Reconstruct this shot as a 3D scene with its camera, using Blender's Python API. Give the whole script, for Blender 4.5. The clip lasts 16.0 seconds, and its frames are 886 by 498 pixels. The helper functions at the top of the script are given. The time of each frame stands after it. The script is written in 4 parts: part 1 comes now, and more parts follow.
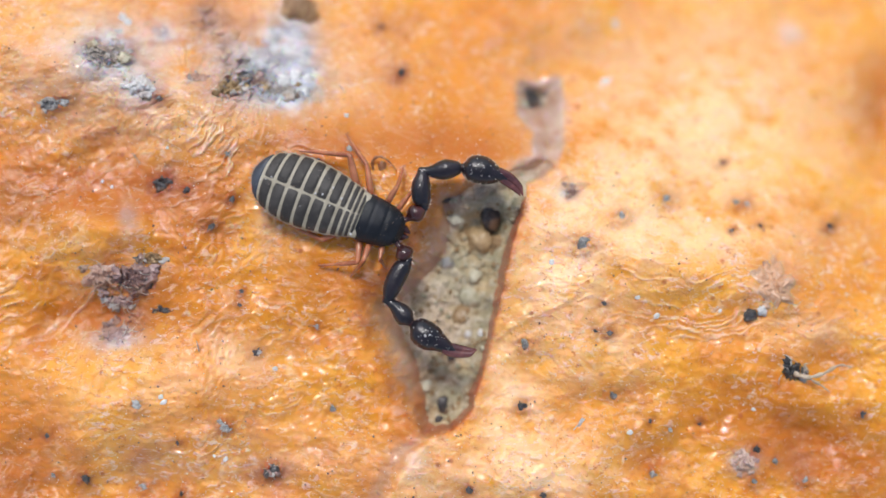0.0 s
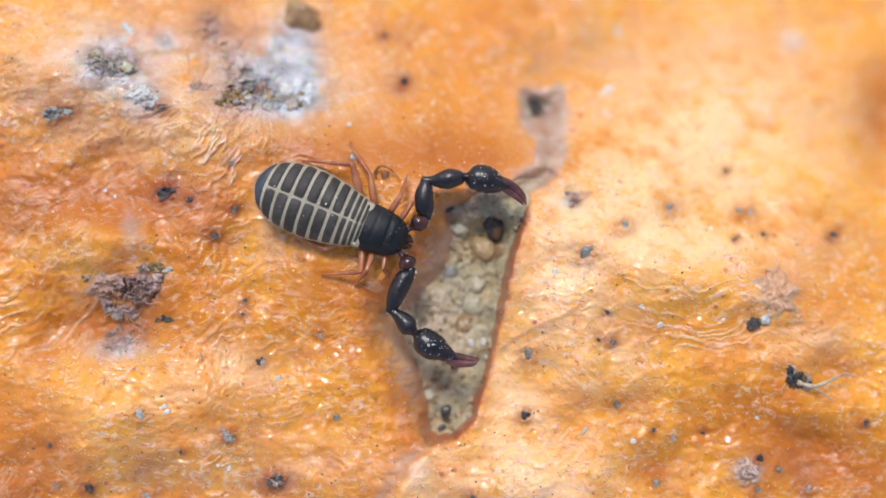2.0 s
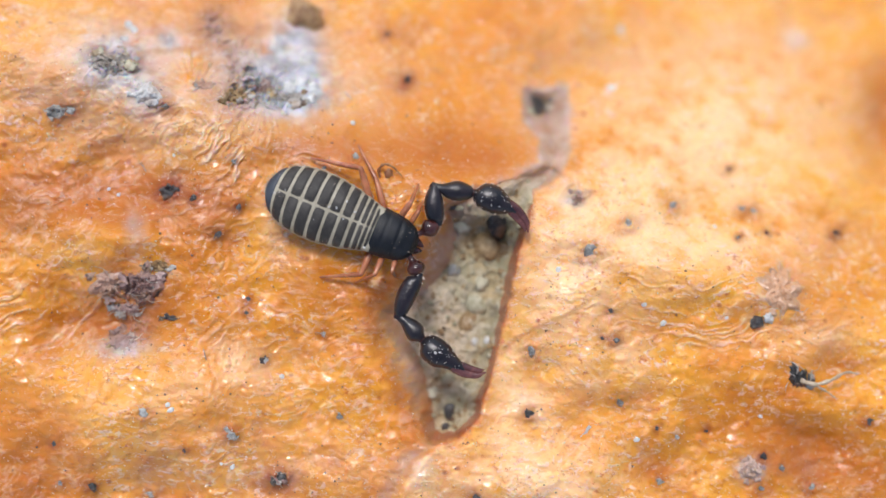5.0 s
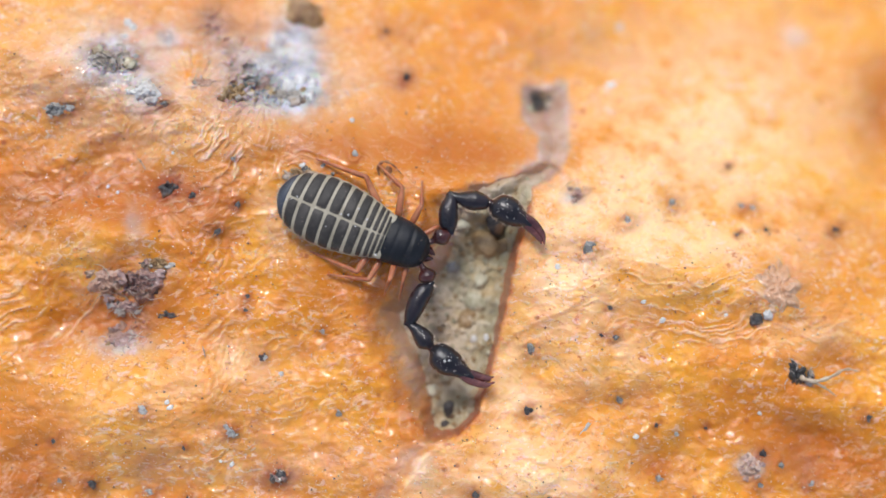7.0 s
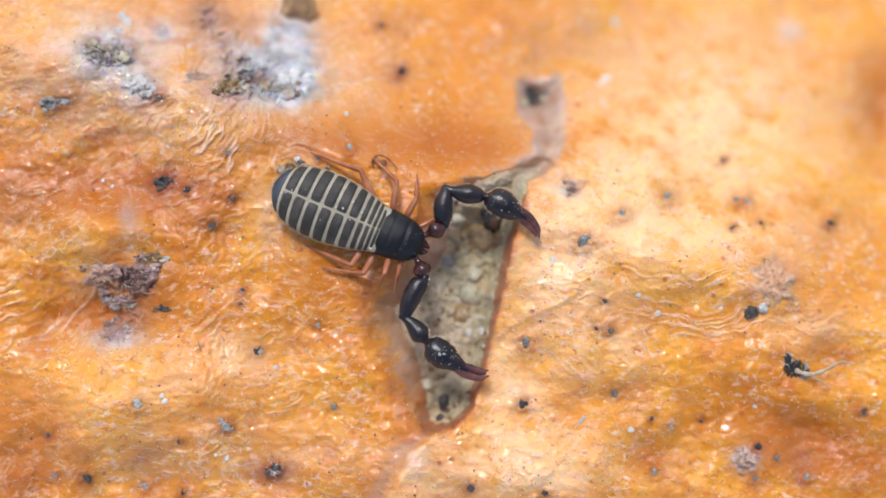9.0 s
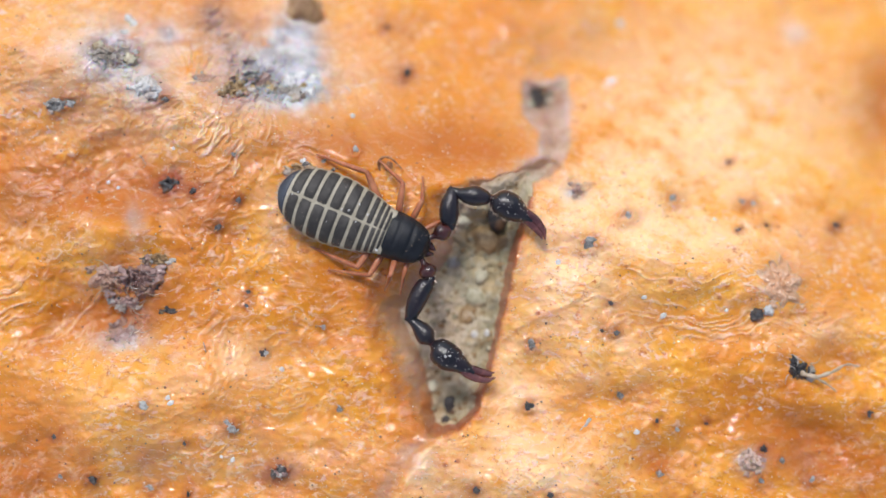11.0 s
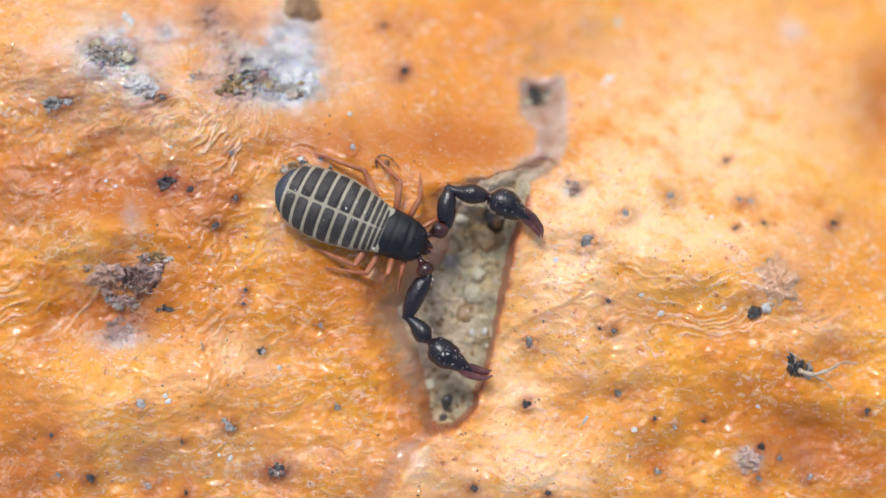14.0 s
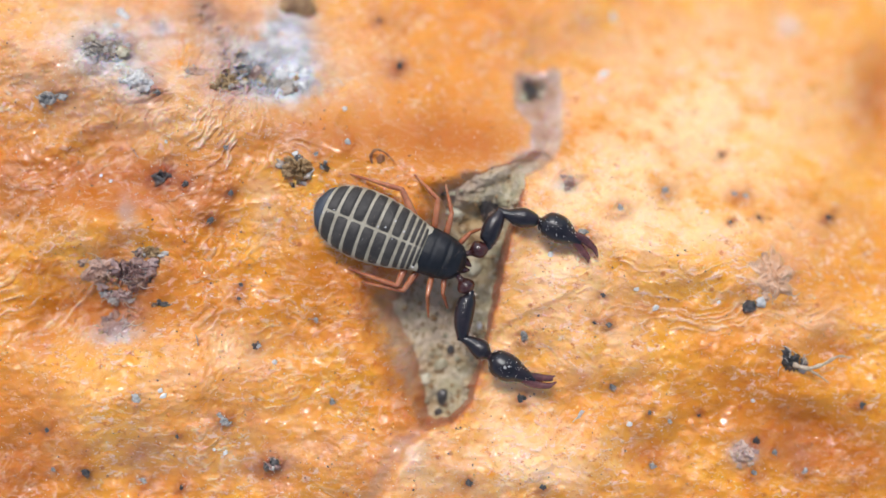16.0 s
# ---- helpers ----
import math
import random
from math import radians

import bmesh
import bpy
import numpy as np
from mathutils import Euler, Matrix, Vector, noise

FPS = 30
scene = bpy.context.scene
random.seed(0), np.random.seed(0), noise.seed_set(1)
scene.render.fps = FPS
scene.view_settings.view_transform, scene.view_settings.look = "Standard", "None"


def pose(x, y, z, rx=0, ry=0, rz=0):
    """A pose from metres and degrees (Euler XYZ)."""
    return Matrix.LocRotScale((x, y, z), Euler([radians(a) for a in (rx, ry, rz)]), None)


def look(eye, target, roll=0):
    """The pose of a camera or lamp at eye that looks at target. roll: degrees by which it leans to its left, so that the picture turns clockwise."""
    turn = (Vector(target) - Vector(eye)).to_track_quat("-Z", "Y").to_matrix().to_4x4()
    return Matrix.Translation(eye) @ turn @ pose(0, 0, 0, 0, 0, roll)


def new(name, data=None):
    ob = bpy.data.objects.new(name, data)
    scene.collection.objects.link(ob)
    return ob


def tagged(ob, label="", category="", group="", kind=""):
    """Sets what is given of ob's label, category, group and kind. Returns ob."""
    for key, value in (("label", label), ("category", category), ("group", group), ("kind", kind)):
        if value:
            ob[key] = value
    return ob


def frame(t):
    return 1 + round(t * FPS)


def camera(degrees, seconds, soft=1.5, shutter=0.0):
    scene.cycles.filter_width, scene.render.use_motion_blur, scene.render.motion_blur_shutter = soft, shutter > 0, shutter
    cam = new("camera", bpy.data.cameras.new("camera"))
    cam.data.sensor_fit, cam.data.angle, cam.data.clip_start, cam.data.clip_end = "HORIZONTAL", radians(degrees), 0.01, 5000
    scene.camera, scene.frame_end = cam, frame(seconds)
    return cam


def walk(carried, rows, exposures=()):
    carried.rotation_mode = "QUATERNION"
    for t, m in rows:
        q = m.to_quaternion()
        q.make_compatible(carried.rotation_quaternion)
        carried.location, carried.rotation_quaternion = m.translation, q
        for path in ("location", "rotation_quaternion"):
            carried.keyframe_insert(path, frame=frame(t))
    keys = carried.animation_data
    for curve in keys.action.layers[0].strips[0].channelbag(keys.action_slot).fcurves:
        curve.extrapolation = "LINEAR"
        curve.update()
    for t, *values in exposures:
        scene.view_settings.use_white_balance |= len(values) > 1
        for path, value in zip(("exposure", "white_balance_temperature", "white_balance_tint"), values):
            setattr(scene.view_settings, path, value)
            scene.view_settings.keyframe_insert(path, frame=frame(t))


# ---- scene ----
MM = 0.001          # the place is planned in millimetres
EYE = 21.54         # height of the lens over the skin

# ---- camera ----
cam = camera(40, 16.0, soft=1.5)
cam.data.dof.use_dof = True
cam.data.dof.focus_distance = 21.24 * MM
cam.data.dof.aperture_fstop = 38.0


def stand(x, y, z, rz=0.0):
    return pose(x * MM, y * MM, z * MM, 0, 0, rz)


walk(cam, [
    (0.0, stand(-0.021, 0.129, 21.53, 0.25)), (0.5, stand(-0.075, 0.175, 21.53, 0.24)),
    (1.0, stand(-0.092, 0.231, 21.53, 0.24)), (1.5, stand(-0.097, 0.250, 21.53, 0.23)),
    (2.0, stand(-0.078, 0.291, 21.53, 0.20)), (2.5, stand(-0.140, 0.261, 21.53, 0.23)),
    (3.0, stand(-0.173, 0.263, 21.53, 0.23)), (3.5, stand(-0.170, 0.268, 21.53, 0.23)),
    (4.0, stand(-0.135, 0.260, 21.53, 0.18)), (6.3, stand(-0.170, 0.272, 21.53, 0.19)),
    (6.5, stand(-0.212, 0.286, 21.54, 0.18)), (7.0, stand(-0.124, 0.212, 21.53, 0.14)),
    (7.5, stand(-0.092, 0.167, 21.54, 0.16)), (8.0, stand(-0.144, 0.182, 21.53, 0.14)),
    (8.5, stand(-0.095, 0.178, 21.53, 0.10)), (9.0, stand(-0.033, 0.097, 21.53, 0.07)),
    (11.5, stand(-0.148, 0.136, 21.53, 0.13)), (12.0, stand(-0.110, 0.097, 21.53, 0.08)),
    (12.5, stand(-0.018, 0.033, 21.53, 0.05)), (13.0, stand(-0.074, 0.013, 21.54, 0.03)),
    (13.5, stand(-0.087, 0.056, 21.53, 0.02)), (14.0, stand(-0.090, 0.097, 21.53, 0.06)),
    (14.5, stand(-0.058, 0.100, 21.52, 0.05)), (15.0, stand(-0.031, 0.069, 21.53, 0.04)),
    (15.3, stand(-0.070, 0.050, 21.53, 0.05)), (15.5, stand(-0.077, 0.039, 21.53, 0.06)),
    (15.7, stand(0.000, -0.030, 21.53, 0.04)), (16.0, stand(0.0, 0.0, 21.54, 0.0)),
])

# ---- light: a bright overcast sky, brighter towards the top of the picture ----
world = bpy.data.worlds.new("sky")
scene.world = world
world.use_nodes = True
wn = world.node_tree.nodes
sky = wn.new("ShaderNodeTexSky")
sky.sky_type = "NISHITA"
sky.sun_disc = False
sky.sun_elevation, sky.sun_rotation = radians(58), radians(-14)
cloud = wn.new("ShaderNodeHueSaturation")      # thin cloud takes most of the blue out of the sky
cloud.inputs["Saturation"].default_value = 0.80
world.node_tree.links.new(sky.outputs[0], cloud.inputs["Color"])
world.node_tree.links.new(cloud.outputs[0], wn["Background"].inputs[0])
wn["Background"].inputs[1].default_value = 0.105
sun = new("sun", bpy.data.lights.new("sun", "SUN"))
sun.data.energy, sun.data.angle, sun.data.color = 1.60, radians(15), (1.0, 0.97, 0.95)
sun.matrix_world = look((-0.13, 0.52, 0.86), (0, 0, 0))
scene.view_settings.exposure = 0.71

# ---- materials ----


class Nodes:
    """A small helper to wire a node material."""

    def __init__(self, name):
        self.mat = bpy.data.materials.new(name)
        self.mat.use_nodes = True
        self.n, self.l = self.mat.node_tree.nodes, self.mat.node_tree.links
        self.bsdf = self.n["Principled BSDF"]
        self.obj = self.n.new("ShaderNodeTexCoord").outputs["Object"]

    def link(self, a, b):
        if hasattr(a, "is_output"):
            self.l.new(a, b)
        else:
            b.default_value = a

    def noise(self, scale, detail=4.0, rough=0.55, stretch=None, distortion=0.0):
        t = self.n.new("ShaderNodeTexNoise")
        t.inputs["Scale"].default_value, t.inputs["Detail"].default_value = scale / MM, detail
        t.inputs["Roughness"].default_value, t.inputs["Distortion"].default_value = rough, distortion
        src = self.obj
        if stretch:
            m = self.n.new("ShaderNodeMapping")
            m.inputs["Scale"].default_value = stretch
            self.l.new(src, m.inputs[0])
            src = m.outputs[0]
        self.l.new(src, t.inputs["Vector"])
        return t.outputs[0]

    def cells(self, scale):
        t = self.n.new("ShaderNodeTexVoronoi")
        t.inputs["Scale"].default_value = scale / MM
        self.l.new(self.obj, t.inputs["Vector"])
        return t

    def band(self, value, a, b):
        m = self.n.new("ShaderNodeMapRange")
        m.interpolation_type = "SMOOTHSTEP"
        self.link(value, m.inputs[0])
        m.inputs[1].default_value, m.inputs[2].default_value = a, b
        return m.outputs[0]

    def mix(self, fac, a, b, mode="MIX"):
        m = self.n.new("ShaderNodeMix")
        m.data_type, m.blend_type = "RGBA", mode
        for value, socket in ((fac, m.inputs[0]), (a, m.inputs[6]), (b, m.inputs[7])):
            self.link(value if hasattr(value, "is_output") or not isinstance(value, tuple) else (*value[:3], 1.0), socket)
        return m.outputs[2]

    def math(self, op, a, b=0.0):
        m = self.n.new("ShaderNodeMath")
        m.operation = op
        self.link(a, m.inputs[0])
        self.link(b, m.inputs[1])
        return m.outputs[0]

    def layer(self, name):
        a = self.n.new("ShaderNodeAttribute")
        a.attribute_name = name
        return a.outputs["Fac"]

    def any(self):
        return self.n.new("ShaderNodeObjectInfo").outputs["Random"]

    def ridges(self, scale, detail, rough, stretch=None, distortion=0.0):
        n = self.noise(scale, detail, rough, stretch, distortion)
        return self.math("SUBTRACT", 1.0, self.math("ABSOLUTE", self.math("MULTIPLY", self.math("SUBTRACT", n, 0.5), 4.0)))

    def bump(self, height, distance, strength=1.0, socket="Normal"):
        b = self.n.new("ShaderNodeBump")
        b.inputs["Distance"].default_value, b.inputs["Strength"].default_value = distance * MM, strength
        self.l.new(height, b.inputs["Height"])
        self.l.new(b.outputs[0], self.bsdf.inputs[socket])

    def set(self, **values):
        for key, value in values.items():
            self.link((*value, 1.0) if isinstance(value, tuple) and len(value) == 3 and key == "Base_Color" else value,
                      self.bsdf.inputs[key.replace("_", " ")])
        return self.mat


def skin_material():
    k = Nodes("waxy_orange_skin")
    broad, mid, fine = k.noise(0.35, 3), k.noise(1.6, 4, 0.6), k.noise(9.0, 4, 0.65)
    c = k.mix(k.band(broad, 0.35, 0.65), (0.69, 0.240, 0.008), (0.79, 0.345, 0.020))
    c = k.mix(k.math("MULTIPLY", k.band(mid, 0.46, 0.70), 0.70), c, (0.53, 0.145, 0.004))
    # pale and deep mix in painted light and shade along with rind tone
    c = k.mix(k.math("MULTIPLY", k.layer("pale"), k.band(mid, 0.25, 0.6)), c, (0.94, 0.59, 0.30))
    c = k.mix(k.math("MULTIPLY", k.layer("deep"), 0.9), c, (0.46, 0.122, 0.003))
    # painted highlights with dry waxy bloom on the cords and in short flecks between them, and fine red flecks
    patches = k.math("MULTIPLY", k.math("ADD", 0.25, k.math("MULTIPLY", k.band(k.noise(0.7, 3), 0.40, 0.62), 0.75)), k.math("SUBTRACT", 1.0, k.math("MULTIPLY", k.layer("deep"), 0.6)))
    lit_crest = k.math("MULTIPLY", k.layer("cord"), k.math("ADD", 0.25, k.math("MULTIPLY", k.band(k.noise(3.5, 4, 0.65), 0.36, 0.62), 0.75)))
    c = k.mix(k.math("MULTIPLY", lit_crest, 0.85), c, (0.92, 0.66, 0.48))
    fleck = k.math("MULTIPLY", k.band(k.noise(5.5, 4, 0.66, (1.0, 1.7, 1.0), 0.9), 0.53, 0.63), patches)
    c = k.mix(k.math("MULTIPLY", fleck, 0.75), c, (0.90, 0.64, 0.50))
    c = k.mix(k.math("MULTIPLY", k.math("MULTIPLY", k.band(k.noise(8.0, 4, 0.72), 0.56, 0.68), patches), 0.75), c, (0.46, 0.085, 0.008))
    pores = k.math("MULTIPLY", k.band(k.cells(2.3).outputs["Distance"], 0.16, 0.05), k.band(k.noise(0.9, 2), 0.52, 0.62))
    c = k.mix(k.math("MULTIPLY", pores, 0.7), c, (0.34, 0.07, 0.02))
    # reddish-brown scars, grey mould film with painted sky sheen, and torn thin edges
    patchy = k.band(k.noise(4.0, 5, 0.65), 0.20, 0.50)
    crust = k.mix(k.band(k.noise(5.0, 6, 0.7), 0.38, 0.64), (0.14, 0.046, 0.030), (0.46, 0.27, 0.22))
    c = k.mix(k.math("MULTIPLY", k.layer("scar"), patchy), c, crust)
    film = k.math("MULTIPLY", k.layer("film"), k.band(k.noise(1.6, 5, 0.55), 0.18, 0.46))
    c = k.mix(k.math("MULTIPLY", film, 0.9), c, k.mix(k.band(k.noise(2.4, 3, 0.5), 0.35, 0.65), (0.28, 0.31, 0.34), (0.60, 0.64, 0.69)))
    c = k.mix(k.math("MULTIPLY", k.layer("halo"), 0.8), c, (0.26, 0.05, 0.015))
    c = k.mix(k.layer("thin"), c, k.mix(k.band(mid, 0.35, 0.65), (0.38, 0.205, 0.135), (0.52, 0.36, 0.27)))
    c = k.mix(k.layer("rim"), c, (0.36, 0.075, 0.032))
    rough = k.math("ADD", k.math("MULTIPLY", fine, 0.25), 0.32)
    worm = k.math("ADD", k.ridges(4.5, 3, 0.6, (1.0, 1.8, 1.0), 1.2), k.math("MULTIPLY", k.ridges(9.0, 3, 0.6, None, 0.8), 0.5))
    calm = k.math("ADD", 0.25, k.math("MULTIPLY", k.band(k.noise(0.8, 3), 0.38, 0.60), 0.75))
    worm = k.math("MULTIPLY", worm, calm)
    # scattered tiny wax beads that catch the light
    bead = k.cells(7.0)
    beads = k.math("MULTIPLY", k.band(bead.outputs["Distance"], 0.26, 0.04), k.band(k.math("ADD", bead.outputs["Color"], k.math("MULTIPLY", calm, 0.25)), 0.60, 0.66))
    lumps = k.math("ADD", k.math("MULTIPLY", beads, 3.0), k.math("MULTIPLY", fleck, 1.4))
    k.bump(k.math("ADD", k.math("ADD", k.math("MULTIPLY", worm, 0.6), k.math("MULTIPLY", k.noise(20.0, 3, 0.6), 0.15)), lumps), 0.009, 0.8)
    k.bump(k.math("ADD", k.math("ADD", k.math("MULTIPLY", worm, 0.4), k.math("MULTIPLY", lumps, 1.4)), k.math("MULTIPLY", k.noise(13.0, 3, 0.6), calm)), 0.014, 0.9, "Coat Normal")
    return k.set(Base_Color=c, Roughness=rough, Specular_IOR_Level=0.15, Coat_Weight=k.math("ADD", 0.75, k.math("MULTIPLY", film, 0.25)), Coat_IOR=1.5, Coat_Roughness=0.07, Subsurface_Weight=0.55,
                 Subsurface_Radius=(1.0, 0.36, 0.08), Subsurface_Scale=0.16 * MM)


def soil_material():
    k = Nodes("grey_brown_soil")
    a, b, g = k.noise(1.3, 4, 0.6), k.noise(4.5, 5, 0.65), k.noise(16.0, 4, 0.7)
    c = k.mix(k.band(a, 0.38, 0.62), (0.40, 0.36, 0.225), (0.52, 0.38, 0.20))
    c = k.mix(k.band(b, 0.42, 0.70), c, (0.64, 0.59, 0.44))
    c = k.mix(k.math('MULTIPLY', k.band(k.noise(2.2, 4, 0.6), 0.54, 0.68), 0.8), c, (0.12, 0.105, 0.068))
    c = k.mix(k.math('MULTIPLY', k.layer('dry'), k.band(b, 0.25, 0.6)), c, (0.62, 0.49, 0.36))
    c = k.mix(k.layer('edge'), c, k.mix(k.band(b, 0.35, 0.65), (0.40, 0.235, 0.165), (0.56, 0.42, 0.33)))
    k.bump(k.math("ADD", b, g), 0.05, 1.0)
    return k.set(Base_Color=c, Roughness=0.75)


def grain_material(name, dark, light, rough=0.6, spec=0.5, wet=0.35):
    k = Nodes(name)
    a, b = k.noise(5.0, 5, 0.7), k.noise(18.0, 4, 0.7)
    c = k.mix(k.band(k.math("ADD", a, k.math("MULTIPLY", k.any(), 0.25)), 0.42, 0.85), dark, light)
    c = k.mix(k.math("MULTIPLY", k.band(b, 0.50, 0.72), 0.75), c, light)
    c = k.mix(k.math("MULTIPLY", k.band(k.noise(9.0, 4, 0.7), 0.56, 0.70), 0.6), c, tuple(v * 0.6 for v in dark))
    c = k.mix(k.math("MULTIPLY", k.band(k.noise(2.5, 3), 0.50, 0.64), 0.5), c, (0.30, 0.15, 0.06))
    k.bump(k.math("ADD", a, b), 0.03, 1.0)
    return k.set(Base_Color=c, Roughness=rough, Specular_IOR_Level=spec, Coat_Weight=wet, Coat_Roughness=0.15)


def chitin_material(name, dark, light, rough, bumpy=0.01, scale=30.0, see=0.0, coat=0.0, spec=0.35):
    k = Nodes(name)
    a, b = k.noise(3.0, 4, 0.6), k.noise(scale, 3, 0.6)
    c = k.mix(k.band(a, 0.35, 0.75), dark, light)
    c = k.mix(k.math("MULTIPLY", k.band(b, 0.60, 0.75), 0.06 if coat else 0.25), c, tuple(min(1.0, v * 2.0 + 0.02) for v in light))
    k.bump(k.math("ADD", b, a), bumpy, 0.8)
    if coat:
        k.bump(k.math("ADD", b, a), bumpy, 0.8, "Coat Normal")
    r = k.math("ADD", k.math("MULTIPLY", a, 0.2), rough - 0.1)
    return k.set(Base_Color=c, Roughness=r, Specular_IOR_Level=spec, Subsurface_Weight=see, Subsurface_Radius=(1.0, 0.4, 0.2),
                 Subsurface_Scale=0.05 * MM, Coat_Weight=coat, Coat_Roughness=0.14)


SKIN, SOIL = skin_material(), soil_material()
DARK_GRAIN = grain_material("dark_soil_grain", (0.012, 0.011, 0.011), (0.10, 0.09, 0.085), 0.45)
GREY_GRAIN = grain_material("grey_mineral_grain", (0.12, 0.115, 0.105), (0.56, 0.55, 0.52), 0.40, 0.5)
WHITE_GRAIN = grain_material("white_quartz_grain", (0.55, 0.53, 0.50), (0.85, 0.84, 0.82), 0.3, 0.6)
OLIVE_GRAIN = grain_material("pale_olive_grain", (0.34, 0.31, 0.20), (0.70, 0.66, 0.50), 0.6, 0.4, 0.1)
# cream colour for specks that imitate highlights
GLINT = grain_material("pale_glint_speck", (0.82, 0.68, 0.50), (0.95, 0.88, 0.76), 0.25, 0.6, 1.0)
TAN_GRAIN = grain_material("tan_clay_grain", (0.22, 0.125, 0.05), (0.58, 0.42, 0.22), 0.6)
BROWN_GRAIN = grain_material("brown_clod", (0.20, 0.085, 0.030), (0.70, 0.46, 0.22), 0.3, 0.5, 0.5)
FIBRE = grain_material("dry_plant_fibre", (0.40, 0.29, 0.18), (0.76, 0.66, 0.52), 0.5)
FLAKE = grain_material("brown_dry_flake", (0.20, 0.06, 0.02), (0.45, 0.22, 0.09), 0.4)
GREY_FLUFF = grain_material("grey_dirt_crust", (0.20, 0.165, 0.13), (0.64, 0.59, 0.53), 0.38, 0.6, 0.7)
PINK_FLAKE = grain_material("pinkish_grey_flake", (0.34, 0.17, 0.11), (0.66, 0.49, 0.41), 0.4)
PINK_SCAR = grain_material("pink_translucent_flake", (0.60, 0.31, 0.16), (0.84, 0.60, 0.44), 0.32, 0.5, 0.9)
RED_CRUST = grain_material("reddish_brown_crust", (0.13, 0.055, 0.042), (0.48, 0.31, 0.27), 0.32, 0.6, 0.8)
PLATE = chitin_material("dark_grey_tergite", (0.034, 0.030, 0.027), (0.074, 0.066, 0.059), 0.38, 0.014, 40.0, spec=0.24)
LAST_PLATE = chitin_material("blue_black_tail_plate", (0.030, 0.034, 0.045), (0.06, 0.068, 0.085), 0.32, 0.01, 45.0)
MEMBRANE = chitin_material("beige_membrane", (0.28, 0.245, 0.175), (0.44, 0.395, 0.30), 0.42, 0.006, 30.0)
SHIELD = chitin_material("black_carapace", (0.008, 0.009, 0.011), (0.017, 0.018, 0.024), 0.32, 0.012, 50.0, spec=0.27)
CLAW = chitin_material("black_glossy_claw", (0.006, 0.005, 0.007), (0.018, 0.011, 0.014), 0.34, 0.013, 22.0, coat=0.7, spec=0.2)
JOINT = chitin_material("dark_red_joint", (0.030, 0.008, 0.007), (0.085, 0.020, 0.016), 0.28, 0.006, 40.0, coat=0.6, spec=0.3)
FINGER = chitin_material("dark_red_finger", (0.055, 0.016, 0.018), (0.19, 0.065, 0.055), 0.22, 0.004, 40.0, coat=0.7, spec=0.3)
LEG = chitin_material("reddish_translucent_leg", (0.28, 0.082, 0.034), (0.52, 0.21, 0.105), 0.3, 0.004, 30.0, see=0.45, coat=0.4)
HAIR = chitin_material("pale_bristle", (0.30, 0.20, 0.14), (0.60, 0.48, 0.38), 0.35, 0.001)

# ---- mesh helpers ----


def part(name, bm, material, parent=None, label="", smooth=True):
    me = bpy.data.meshes.new(name)
    bmesh.ops.scale(bm, vec=(MM, MM, MM), verts=bm.verts)
    bmesh.ops.recalc_face_normals(bm, faces=bm.faces)
    bm.to_mesh(me)
    bm.free()
    if smooth:
        me.polygons.foreach_set("use_smooth", [True] * len(me.polygons))
    me.materials.append(material)
    ob = new(name, me)
    if parent:
        ob.parent = parent
    return tagged(ob, label)


def loft(bm, rings, cap=True):
    """Joins rings of equal count into a closed tube."""
    rows = [[bm.verts.new(p) for p in ring] for ring in rings]
    n = len(rows[0])
    for a, b in zip(rows, rows[1:]):
        for i in range(n):
            bm.faces.new((a[i], a[(i + 1) % n], b[(i + 1) % n], b[i]))
    if cap:
        bm.faces.new(rows[0])
        bm.faces.new(rows[-1])
    return rows


def limb(bm, stations, sides=16, steps=5, fatter=1.0):
    """A swelling limb: stations of (x, y, z, half width, half height), smoothed between."""
    st = np.array(stations, float)
    s = np.linspace(0, len(st) - 1, (len(st) - 1) * steps + 1)
    rings = []
    for v in s:
        i = min(int(v), len(st) - 2)
        f = v - i
        p0, p1, p2, p3 = st[max(i - 1, 0)], st[i], st[i + 1], st[min(i + 2, len(st) - 1)]
        q = 0.5 * (2 * p1 + (p2 - p0) * f + (2 * p0 - 5 * p1 + 4 * p2 - p3) * f * f + (3 * p1 - p0 - 3 * p2 + p3) * f ** 3)
        w, h = max(q[3] * fatter, 0.004), max(q[4] * fatter, 0.004)
        rings.append([(q[0], q[1] + w * math.cos(a), q[2] + h * math.sin(a)) for a in np.linspace(0, 2 * math.pi, sides, False)])
    loft(bm, rings)


def bristle(bm, base, tip, r):
    """A thin three-sided hair."""
    base, tip = Vector(base), Vector(tip)
    d = (tip - base).normalized()
    s = d.orthogonal().normalized()
    t = d.cross(s)
    ring = [bm.verts.new(base + r * (math.cos(a) * s + math.sin(a) * t)) for a in (0, 2.1, 4.2)]
    top = bm.verts.new(tip)
    for i in range(3):
        bm.faces.new((ring[i], ring[(i + 1) % 3], top))


